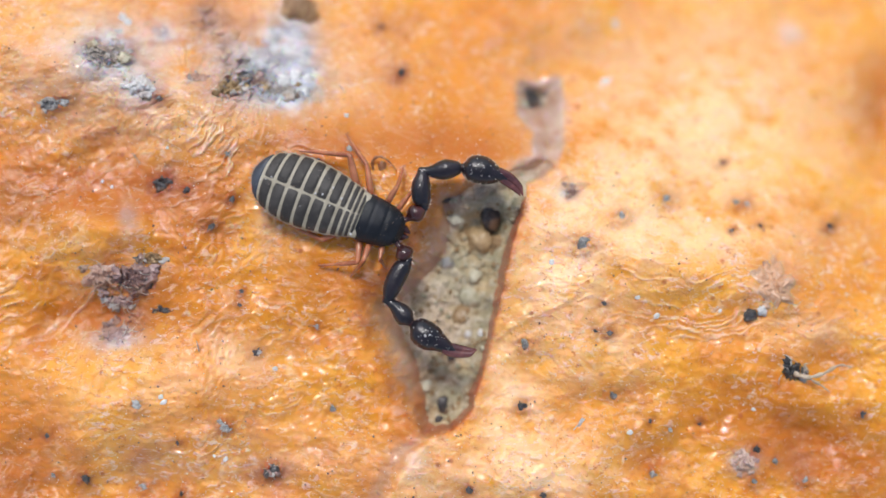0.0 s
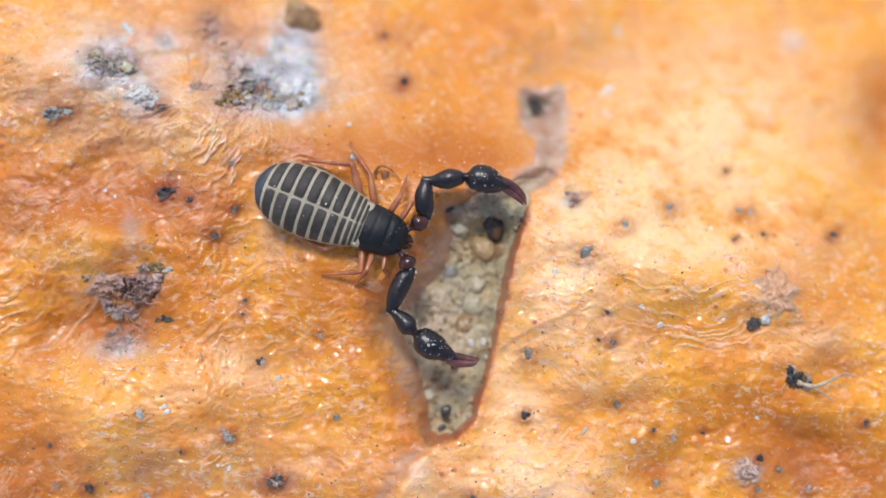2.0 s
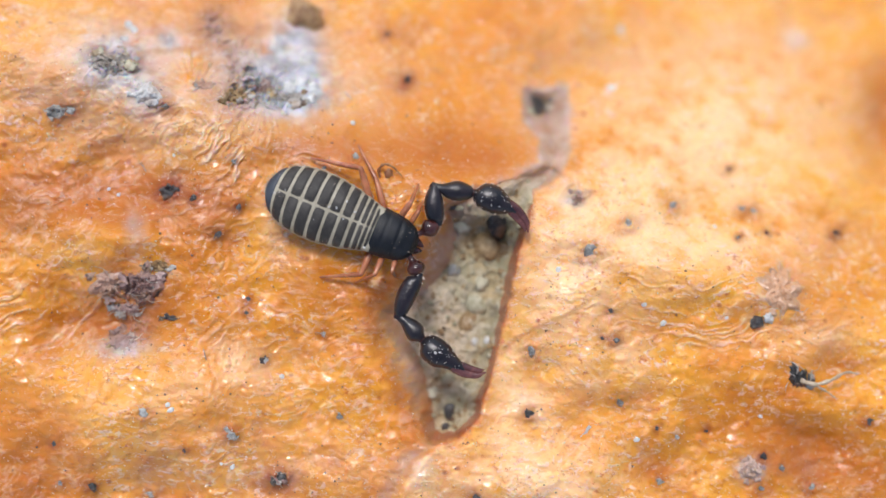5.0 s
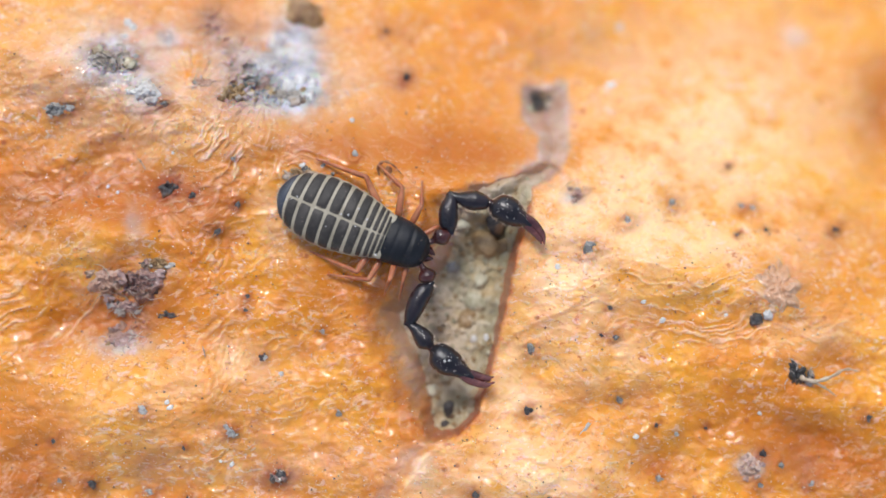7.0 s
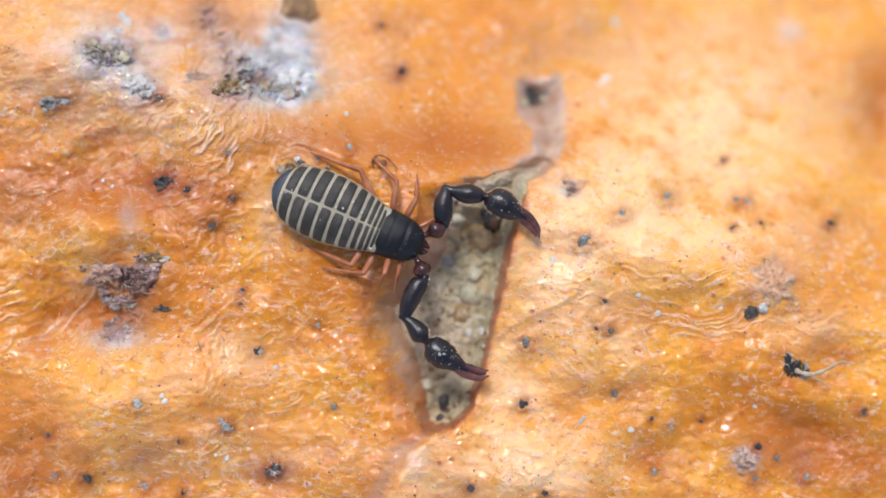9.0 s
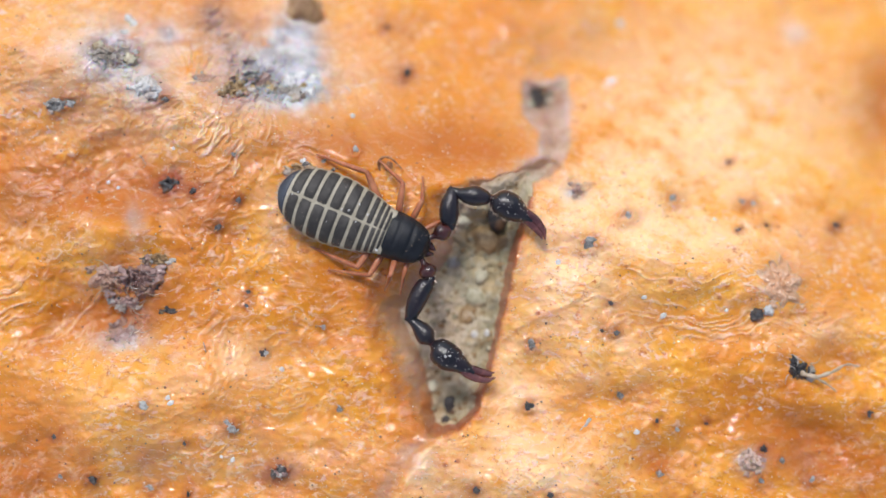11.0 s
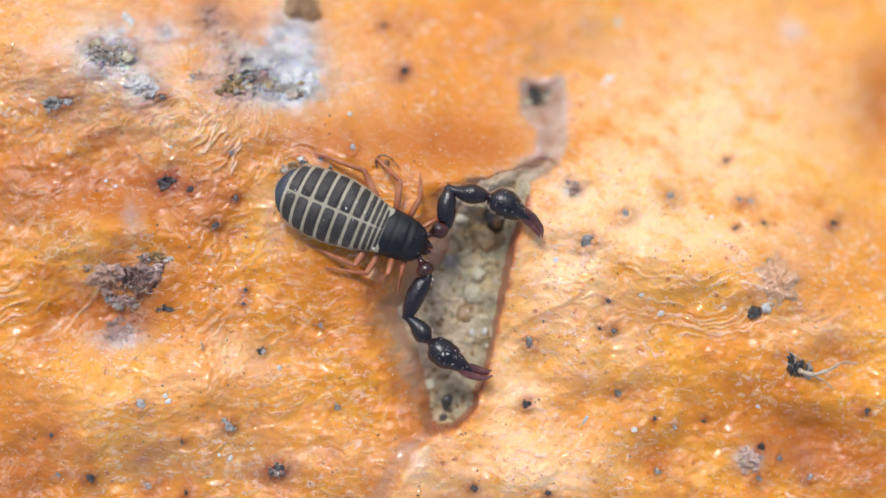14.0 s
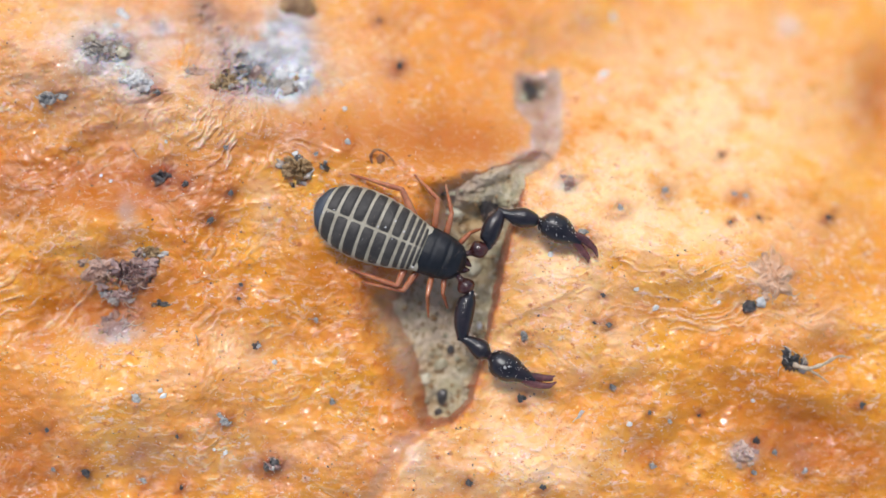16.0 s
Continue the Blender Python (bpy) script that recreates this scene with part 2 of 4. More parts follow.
def lump(bm, centre, size, rng, rough=0.25, detail=3, flat=1.0):
    """An uneven stone."""
    made = bmesh.ops.create_icosphere(bm, subdivisions=detail, radius=1.0)["verts"]
    shift = Vector((rng.uniform(-50, 50), rng.uniform(-50, 50), rng.uniform(-50, 50)))
    turn = Euler((rng.uniform(-0.4, 0.4), rng.uniform(-0.4, 0.4), rng.uniform(0, 6.28))).to_matrix()
    stretch = Vector((rng.uniform(0.8, 1.25), rng.uniform(0.7, 1.0), rng.uniform(0.65, 0.95) * flat))
    for v in made:
        d = v.co.normalized()
        k = 1 + rough * (noise.noise(d * 1.3 + shift) * 1.4 + noise.noise(d * 3.2 + shift) * 0.7 + noise.noise(d * 6.0 + shift) * 0.6 + noise.noise(d * 13.0 + shift) * 0.3)
        v.co = Vector(centre) + turn @ Vector((d.x * stretch.x, d.y * stretch.y, d.z * stretch.z)) * (k * size)


# ---- the skin ----
TABLE = np.exp(2j * np.pi * np.random.RandomState(7).rand(256, 256))


def field(x, y, seed=0):
    """Smooth gradient noise in about -1..1 on arrays."""
    x, y = x + 37.31 * seed, y + 91.73 * seed
    i, j = np.floor(x).astype(int), np.floor(y).astype(int)
    fx, fy = x - i, y - j
    i, j, k, m = i % 256, j % 256, (i + 1) % 256, (j + 1) % 256
    sx, sy = fx * fx * fx * (fx * (6 * fx - 15) + 10), fy * fy * fy * (fy * (6 * fy - 15) + 10)

    def slope(g, px, py):
        return g.real * px + g.imag * py
    a, b = slope(TABLE[i, j], fx, fy), slope(TABLE[k, j], fx - 1, fy)
    c, d = slope(TABLE[i, m], fx, fy - 1), slope(TABLE[k, m], fx - 1, fy - 1)
    return 1.7 * ((a * (1 - sx) + b * sx) * (1 - sy) + (c * (1 - sx) + d * sx) * sy)


def fbm(x, y, seed=0, octaves=4, gain=0.5):
    total, amp = 0, 1.0
    for o in range(octaves):
        total = total + amp * field(x * 2 ** o, y * 2 ** o, seed + o)
        amp *= gain
    return total


def step(a, b, v):
    f = np.clip((v - a) / (b - a), 0, 1)
    return f * f * (3 - 2 * f)


def blob(u, v, x, y, rx, ry, turn=0.0):
    c, s = math.cos(radians(turn)), math.sin(radians(turn))
    p, q = (u - x) * c + (v - y) * s, -(u - x) * s + (v - y) * c
    return np.exp(-(p / rx) ** 2 - (q / ry) ** 2)


TEAR = [(1.34, 3.03), (2.01, 3.06), (2.06, 2.41), (2.01, 1.86), (1.91, 1.56), (1.41, 1.31), (1.31, 0.76), (1.13, 0.21),
        (0.96, -0.54), (0.82, -1.19), (0.64, -1.99), (0.44, -2.64), (0.11, -3.01), (-0.32, -3.07), (-0.62, -2.49),
        (-0.87, -1.79), (-1.16, -1.27), (-1.22, -0.84), (-0.84, -0.49), (-0.34, 0.11), (-0.16, 0.56), (-0.12, 0.96),
        (0.41, 1.23), (1.16, 1.46), (1.62, 1.78), (1.64, 2.26), (1.36, 2.51)]


def tear(u, v):
    """Signed distance to the edge of the tear in the skin, negative inside."""
    u = u + 0.03 * fbm(u * 3, v * 3, 50, 3)
    v = v + 0.03 * fbm(u * 3, v * 3, 60, 3)
    best, inside = np.full(np.shape(u), 1e9), np.zeros(np.shape(u), bool)
    for (ax, ay), (bx, by) in zip(TEAR, TEAR[1:] + TEAR[:1]):
        ex, ey = bx - ax, by - ay
        f = np.clip(((u - ax) * ex + (v - ay) * ey) / (ex * ex + ey * ey), 0, 1)
        best = np.minimum(best, np.hypot(u - ax - f * ex, v - ay - f * ey))
        cross = ((ay > v) != (by > v)) & (u < (bx - ax) * (v - ay) / (by - ay + 1e-12) + ax)
        inside ^= cross
    return np.where(inside, -best, best)


# hollows and swellings: x, y, two radii, height
HOLLOWS = [(-5.9, 1.4, 1.3, 0.9, -0.20), (-6.8, -1.0, 0.6, 0.8, -0.2), (-0.2, 2.1, 1.3, 0.7, -0.06), (3.6, -3.6, 0.55, 0.35, -0.22),
           (6.4, -3.3, 0.7, 0.5, -0.25), (5.3, -2.8, 1.4, 0.6, -0.15), (3.0, -2.5, 0.5, 0.4, -0.12), (6.9, -1.8, 0.6, 0.35, -0.2),
           (7.7, 2.4, 0.5, 1.0, -0.5), (-2.6, -1.4, 1.2, 0.7, -0.08), (-5.3, -4.0, 0.7, 0.5, -0.10), (-5.9, -1.1, 0.9, 0.4, -0.20)]
SWELLS = [(-6.3, 0.4, 0.9, 0.6, 0.22), (-5.9, -2.6, 1.6, 1.0, 0.28), (-3.6, -2.2, 0.9, 0.5, 0.15), (-6.5, 3.6, 1.0, 0.8, 0.2),
          (1.9, -3.9, 1.6, 0.8, 0.2), (3.4, 1.6, 1.3, 1.2, 0.13), (2.6, -0.9, 0.8, 1.4, 0.12), (4.6, -0.3, 1.2, 0.5, 0.14),
          (6.4, 1.0, 1.0, 0.7, 0.22), (-2.5, 3.4, 1.4, 0.7, 0.12), (5.6, 3.0, 1.3, 0.5, 0.2), (-1.6, -3.9, 1.3, 0.5, 0.1)]


def fall(u, v):
    """How far the rind turns away at the far corner."""
    x = np.clip(0.33 * u + v - 1.1, 0, 12)
    return 1.22 * x * x / (x + 0.6) / (1 + 0.12 * x)


def form(u, v):
    """The large shape of the skin."""
    h = -0.030 * np.clip(u - 4.2, 0, 60) ** 2 * step(70, 3, np.abs(u)) - 0.045 * np.clip(v - 0.3, 0, 6) ** 2 * step(1.5, 6.0, u) - fall(u, v) - 0.015 * np.clip(-u - 5.0, 0, 60) ** 2
    h = np.maximum(h, -9 + 0 * u) - 0.028 * np.clip(v - 1.5, 0, 14) ** 2 - 0.03 * np.clip(-v - 3, 0, 14) ** 2
    quiet = 1 - 0.75 * np.exp(-((u + 0.8) ** 2 + (v - 0.4) ** 2) / 5)
    h = h + quiet * (0.15 * fbm(u * 0.55, v * 0.65, 3, 2) + 0.055 * fbm(u * 1.7, v * 2.3, 9, 3))
    for x, y, rx, ry, top in HOLLOWS + SWELLS:
        h = h + 1.6 * top * blob(u, v, x, y, rx, ry)
    return h


def edge_x(v):
    """The seam that runs on from the tear's lower tip."""
    return np.interp(-v, [2.9, 3.05, 3.5, 4.2, 4.6, 9.0], [0.2, 0.0, -0.64, -0.99, -1.24, -2.5])


def spots(u, v, rows):
    total = 0
    for x, y, rx, ry, amount in rows:
        total = total + amount * blob(u, v, x, y, rx, ry)
    return np.clip(total, 0, 1)


SCARS = [(5.85, -0.45, 0.42, 0.38, 0.25), (-5.75, -0.45, 0.65, 0.38, 0.8), (-5.5, -1.15, 0.3, 0.3, 0.6), (-6.0, 3.55, 0.4, 0.25, 0.6), (-3.6, 3.0, 0.6, 0.35, 0.8),
         (-4.2, 4.2, 0.35, 0.45, 0.8), (-3.75, 3.65, 0.3, 0.4, 0.6), (2.25, 1.2, 0.22, 0.16, 0.8), (-5.35, -3.7, 0.4, 0.25, 0.25), (-3.0, -3.8, 0.35, 0.2, 0.6),
         (5.3, -3.6, 0.3, 0.25, 0.6), (6.3, -3.8, 0.25, 0.4, 0.4), (-4.9, 1.5, 0.25, 0.3, 0.5), (-3.1, 0.35, 0.2, 0.4, 0.3),
         (-2.6, 0.5, 0.25, 0.5, 0.35), (1.6, 3.6, 0.5, 0.5, 0.35), (2.6, 3.9, 0.5, 0.4, 0.3), (-0.9, 3.2, 0.3, 0.3, 0.3)]
# the first, broad row adds painted sky sheen to the mould film
FILM_AND_SHEEN = [(-5.0, 3.4, 2.8, 1.1, 0.40), (-3.6, -3.6, 2.6, 0.6, 0.16), (-2.75, 3.7, 0.5, 0.75, 1.0), (-2.8, 2.95, 0.7, 0.35, 1.0), (-3.2, 3.4, 0.6, 0.4, 0.6), (-6.0, 3.6, 0.60, 0.45, 0.9), (-5.4, 2.95, 0.3, 0.25, 0.6),
         (-5.8, -1.5, 0.5, 0.18, 0.7), (5.8, -0.4, 0.45, 0.36, 0.12), (6.1, 3.95, 0.25, 0.22, 0.5), (5.3, -3.6, 0.25, 0.2, 0.45),
         (2.15, 1.1, 0.18, 0.12, 0.5), (-5.6, 0.6, 0.18, 0.3, 0.5), (-0.6, -3.6, 0.5, 0.3, 0.25), (-5.0, 3.95, 0.2, 0.2, 0.6)]


# crumbs that stick to the skin: place and size
DARK_SPOTS = [(-5.02, 1.24, 0.13), (-4.94, 1.30, 0.09), (-4.55, 1.15, 0.08), (-3.77, 1.00, 0.075), (-4.13, 0.52, 0.09), (-1.13, 4.03, 0.07), (-0.78, 3.22, 0.09),
              (-3.00, -3.80, 0.12), (-3.12, -3.84, 0.08), (-6.33, -3.95, 0.09), (-7.0, -3.2, 0.07), (2.83, -0.82, 0.06), (2.68, -1.30, 0.05), (2.92, -1.34, 0.07),
              (1.38, -2.65, 0.10), (4.91, 1.66, 0.055), (5.08, 0.46, 0.045), (5.58, 0.55, 0.05), (6.81, 0.55, 0.07), (5.52, -3.40, 0.08), (7.42, -2.76, 0.07),
              (1.78, -4.22, 0.07), (0.46, -4.12, 0.08), (-3.58, -0.64, 0.05), (-3.62, -0.88, 0.05), (-4.62, -4.22, 0.06), (-4.7, -3.32, 0.05), (3.66, -2.90, 0.05), (4.52, -2.94, 0.04)]
GREY_SPOTS = [(-1.69, 1.88, 0.10), (-2.25, 1.68, 0.06), (-2.14, 1.44, 0.08), (2.45, 0.22, 0.15), (3.13, 0.73, 0.11), (3.92, 1.02, 0.11), (5.16, 0.96, 0.085), (5.36, 0.93, 0.09),
              (3.0, -2.44, 0.11), (-1.96, -2.70, 0.09), (-5.45, -2.66, 0.12), (-2.25, -1.25, 0.08), (-3.3, -1.72, 0.08), (1.45, -1.55, 0.12), (3.7, -3.85, 0.12),
              (4.0, -3.05, 0.08), (5.85, -3.6, 0.09), (5.5, -3.95, 0.08), (-7.0, 2.62, 0.13), (-6.72, 2.72, 0.12), (-5.05, 2.78, 0.10), (-6.05, 3.55, 0.10), (-5.58, 3.6, 0.10),
              (-6.2, 3.75, 0.08), (-3.85, -3.05, 0.09), (-3.95, -2.95, 0.08), (-5.3, -4.1, 0.10), (-6.9, -3.9, 0.06), (0.55, -1.4, 0.07), (-3.85, 1.80, 0.06), (6.4, -3.95, 0.09)]
WHITE_SPOTS = [(-1.74, 2.48, 0.055), (-2.98, -2.00, 0.055), (3.76, -1.04, 0.065), (3.42, -0.71, 0.045), (4.88, -0.94, 0.04), (3.0, 4.1, 0.09), (2.85, 3.1, 0.08), (5.48, -2.68, 0.04), (-4.9, 1.9, 0.03),
              (-5.88, 1.20, 0.035), (-3.85, -3.6, 0.05), (-5.0, -2.5, 0.05), (-4.95, -2.6, 0.06), (4.67, 0.66, 0.04), (3.3, -3.1, 0.05), (-6.05, 1.3, 0.035), (-4.05, -3.55, 0.03), (1.9, -0.1, 0.05)]


# wrinkle cords: direction, seed, two frequencies, how common, and stretches (x, y, two radii, amount)
CORDS = [(2, 31, 0.5, 5.6, 0.0, ((4.2, -0.5, 2.2, 0.7, 1.3), (5.0, -1.4, 2.0, 0.4, 0.7))),
         (8, 29, 1.7, 4.6, 0.55, ((-4.0, -3.3, 3.0, 1.0, 0.3),)),
         (37, 33, 0.55, 3.6, 0.12, ((-7.1, -0.6, 1.1, 1.0, 1.6), (-6.2, 1.5, 1.2, 0.6, 0.5), (-4.3, -1.2, 0.9, 0.4, 0.9))),
         (63, 35, 0.5, 4.4, 0.12, ((-4.0, 1.9, 0.6, 0.6, 1.6), (-3.0, 1.5, 0.6, 0.5, 0.7), (-5.3, 2.3, 0.8, 0.4, 0.5))),
         (-42, 37, 0.8, 4.0, 0.25, ((2.6, -3.0, 1.4, 1.3, 0.75), (2.4, 0.2, 0.8, 1.1, 0.8), (-1.0, 1.9, 1.2, 0.6, 0.5))),
         (24, 39, 1.8, 5.0, 0.45, ((-2.4, -1.9, 1.8, 0.9, 0.5),))]


def relief(u, v):
    """Height of the skin and its distance to the tear."""
    h = form(u, v)
    # wrinkle cords: five directions, each in its own stretches of the rind, bent by a slow drift
    wu, wv = u + 0.28 * fbm(u * 0.6, v * 0.6, 20, 2) + 0.06 * fbm(u * 2.6, v * 2.6, 22, 3), v + 0.28 * fbm(u * 0.6, v * 0.6, 26, 2) + 0.06 * fbm(u * 2.6, v * 2.6, 28, 3)
    cords = np.zeros(np.shape(u))
    for turn, seed, along, across, base, stretches in CORDS:
        c, s = math.cos(radians(turn)), math.sin(radians(turn))
        p, q = wu * c + wv * s, -wu * s + wv * c
        n = np.exp(-(fbm(p * along, q * across, seed, 3, 0.5) / 0.20) ** 2) * step(-0.25, 0.35, fbm(p * along * 1.4, q * across * 0.5, seed + 60, 2))
        where = base * step(-0.1, 0.4, field(u * 0.7, v * 0.7, seed + 2))
        for x, y, rx, ry, amount in stretches:
            where = where + amount * blob(u, v, x, y, rx, ry)
        cords = np.maximum(cords, n * np.minimum(where, 1.3))
    smooth = np.clip(0.85 * blob(u, v, 0.2, 2.1, 1.6, 0.9) + 0.9 * blob(u, v, 5.2, -3.0, 2.2, 1.0) + 0.6 * blob(u, v, 4.4, 2.4, 2.0, 1.4), 0, 1)
    cords = cords * (1 - smooth)
    h = h + 0.042 * cords
    pebbly = 0.2 + 0.8 * step(-0.3, 0.4, fbm(u * 0.8, v * 0.8, 45, 2))
    h = h + (0.022 * (1 - np.abs(fbm(wu * 5, wv * 6, 47, 3, 0.5))) + 0.004 * fbm(u * 15, v * 16, 49, 2)) * (1 - 0.5 * smooth) * pebbly
    # the tear: a soft slope on its left side, a sharp lip on its right, a shallow furrow at its narrow end
    d = tear(u, v)
    side = step(-0.4, 0.5, u - 0.25 * (v + 1) * 0.9) * step(1.9, 1.2, v)
    neck = step(0.85, 1.7, v)
    wide = np.maximum(0.80 - 0.62 * side - 0.45 * neck, 0.16)
    h = h + 0.03 * np.exp(-((d - 0.14) / 0.10) ** 2) * side
    h = h - (1.35 * (1 - neck) + (0.32 + 0.35 * blob(u, v, 1.5, 2.8, 0.3, 0.3)) * neck) * step(wide * 0.55, -wide, d)
    # crusty relief on scars and mould
    crust = step(0.2, 0.9, np.clip(spots(u, v, SCARS) + 0.3 * spots(u, v, FILM_AND_SHEEN), 0, 1))
    h = h + crust * (0.17 * np.abs(fbm(u * 4.3, v * 4.7, 52, 4, 0.6)) + 0.03 * fbm(u * 12, v * 12, 56, 2))
    # the skin swells round the crumbs that are stuck in it
    near = np.abs(u) < 8.2
    ring = np.zeros(np.shape(u))
    for x, y, a in DARK_SPOTS + GREY_SPOTS:
        spot = near & (np.abs(u - x) < 4 * a) & (np.abs(v - y) < 4 * a)
        if spot.any():
            rr = np.hypot(u[spot] - x, v[spot] - y)
            ring[spot] += 0.45 * a * np.exp(-((rr - 0.95 * a) / (0.55 * a)) ** 2)
    h = h + ring * (0.75 + 0.6 * fbm(u * 9, v * 9, 58, 2))
    # the seam
    e = u - edge_x(v)
    h = h + 0.17 * step(-0.14, 0.20, e) * np.exp(-np.clip(e, 0, 9) / 0.9) * step(-2.75, -3.15, v)
    # a fold beside the tear
    a, b = (u - 0.88) * 0.85 + (v + 1.58) * 0.53, -(u - 0.88) * 0.53 + (v + 1.58) * 0.85
    h = h + 0.08 * step(-0.05, 0.07, b - 0.06 * np.sin(a * 3)) * np.exp(-np.clip(b, 0, 9) / 0.35) * step(0.0, 0.15, a) * step(2.0, 1.3, a)
    # puckers round the larger scars
    for x, y, r in ((-4.6, 2.9, 0.8), (-3.3, 3.0, 0.9)):
        a, rr = np.arctan2(v - y, u - x), np.hypot(u - x, v - y)
        ray = 1 - 2 * np.abs(fbm(np.cos(a) * 5 + 0.8 * rr, np.sin(a) * 5 + 0.8 * rr, int(r * 10), 2))
        h = h + 0.026 * ray * np.exp(-((rr - r * 0.75) / (r * 0.45)) ** 2) * step(-0.5, 0.4, field(u * 1.3, v * 1.3, int(r * 20)))
    return h, d, side, cords


# paler orange, with glare and light on swellings put into the colour
PALE_LIT = [(2.0, -0.2, 0.9, 1.6, 0.95), (4.6, 2.3, 2.6, 2.0, 1.0), (2.9, 0.7, 1.1, 0.8, 0.8), (1.3, -2.7, 0.6, 0.6, 0.9), (1.0, -1.9, 0.4, 0.8, 0.6), (1.6, -3.9, 1.6, 0.6, 0.9), (3.0, -1.6, 0.7, 0.8, 0.55),
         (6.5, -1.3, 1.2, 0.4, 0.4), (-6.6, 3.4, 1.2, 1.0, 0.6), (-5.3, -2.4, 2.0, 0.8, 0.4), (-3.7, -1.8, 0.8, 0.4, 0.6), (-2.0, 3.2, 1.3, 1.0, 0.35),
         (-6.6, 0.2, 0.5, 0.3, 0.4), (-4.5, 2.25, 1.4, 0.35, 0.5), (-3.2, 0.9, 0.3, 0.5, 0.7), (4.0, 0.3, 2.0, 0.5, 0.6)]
# deeper orange, with shade of hollows and below the animal painted in
DEEP_SHADED = [(-7.6, -4.2, 0.9, 0.8, 0.9), (-6.2, -1.1, 1.2, 0.5, 1.0), (-5.8, 0.9, 0.6, 0.4, 0.7), (-7.4, 0.9, 0.9, 0.9, 0.8), (7.3, -3.7, 0.9, 0.8, 0.8), (-6.0, 1.25, 1.7, 0.55, 0.95), (-4.3, 1.2, 0.8, 0.5, 0.6), (-2.4, 2.0, 1.6, 0.55, 0.9), (-4.5, 0.5, 0.8, 0.6, 0.6),
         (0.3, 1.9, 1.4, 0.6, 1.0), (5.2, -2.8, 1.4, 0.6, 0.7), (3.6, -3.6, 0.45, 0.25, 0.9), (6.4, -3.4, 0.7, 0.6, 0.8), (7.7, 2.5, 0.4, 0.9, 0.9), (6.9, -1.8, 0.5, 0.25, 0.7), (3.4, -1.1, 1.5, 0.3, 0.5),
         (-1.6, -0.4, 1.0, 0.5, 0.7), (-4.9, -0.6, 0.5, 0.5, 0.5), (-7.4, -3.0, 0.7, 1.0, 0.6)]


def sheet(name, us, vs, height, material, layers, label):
    """A height-field fitted to the view: k slides each point along its camera sight line."""
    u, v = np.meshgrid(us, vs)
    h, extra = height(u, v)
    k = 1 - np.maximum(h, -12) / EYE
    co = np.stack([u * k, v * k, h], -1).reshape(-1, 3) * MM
    nu, nv = len(us), len(vs)
    i = (np.arange(nv - 1)[:, None] * nu + np.arange(nu - 1)[None]).reshape(-1)
    faces = np.stack([i, i + 1, i + nu + 1, i + nu], -1)
    me = bpy.data.meshes.new(name)
    me.vertices.add(len(co))
    me.vertices.foreach_set("co", co.ravel())
    me.loops.add(faces.size)
    me.loops.foreach_set("vertex_index", faces.ravel())
    me.polygons.add(len(faces))
    me.polygons.foreach_set("loop_start", np.arange(0, faces.size, 4))
    me.polygons.foreach_set("use_smooth", np.ones(len(faces), bool))
    me.update(calc_edges=True)
    for key, values in layers(u, v, extra).items():
        me.attributes.new(key, "FLOAT", "POINT").data.foreach_set("value", np.asarray(values, np.float32).ravel())
    me.materials.append(material)
    return tagged(new(name, me), label, "", "", "structure")


def spread(inner, outer, fine):
    """Even steps inside, widening ones outside."""
    mid = np.arange(-inner, inner + fine / 2, fine)
    tail, s, p = [], fine, inner
    while p < outer:
        s *= 1.25
        p += s
        tail.append(p)
    return np.concatenate([-np.array(tail[::-1]), mid, tail])


def skin_height(u, v):
    h, d, side, cords = relief(u, v)
    return h, (d, side, cords)


def skin_layers(u, v, extra):
    d, side, cords = extra
    seam = u - edge_x(v)
    rag = 0.06 * fbm(u * 5, v * 5, 70, 3)
    thin = step(0.32, -0.22, d + 2.0 * rag) * (1 - side) * step(2.9, 2.2, v)
    return {"cord": np.clip(cords, 0, 1), "scar": spots(u + rag, v + rag, SCARS), "film": np.maximum(spots(u + rag, v - rag, FILM_AND_SHEEN), 0.7 * step(0.12, 0.0, d) * step(1.4, 1.8, v)),
            "halo": spots(u + rag, v + rag, [(x, y, 2.1 * a, 1.9 * a, 0.9) for x, y, a in DARK_SPOTS] + [(x, y, 2.1 * a, 1.9 * a, 0.55) for x, y, a in GREY_SPOTS]),
            "pale": np.clip(spots(u, v, PALE_LIT) + 0.9 * step(-0.02, 0.14, seam + rag) * np.exp(-np.clip(seam, 0, 9) / 0.8) * step(-2.9, -3.2, v), 0, 1), "deep": spots(u, v, DEEP_SHADED), "thin": np.maximum(np.maximum(0.85 * thin, 0.5 * np.exp(-((seam + 0.18 + rag) / 0.16) ** 2) * step(-2.9, -3.1, v)), 0.9 * step(0.22, -0.10, d + 1.5 * rag) * step(0.9, 1.4, v)),
            "rim": np.maximum(0.9 * side * step(1.25, 0.95, v) * step(0.20, 0.03, d + 0.6 * rag), 0.45 * np.exp(-((d - 0.24 + rag) / 0.16) ** 2) * (1 - side) * step(1.2, 0.4, v))}


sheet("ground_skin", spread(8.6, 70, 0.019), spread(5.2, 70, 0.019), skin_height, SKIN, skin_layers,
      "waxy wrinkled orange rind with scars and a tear")


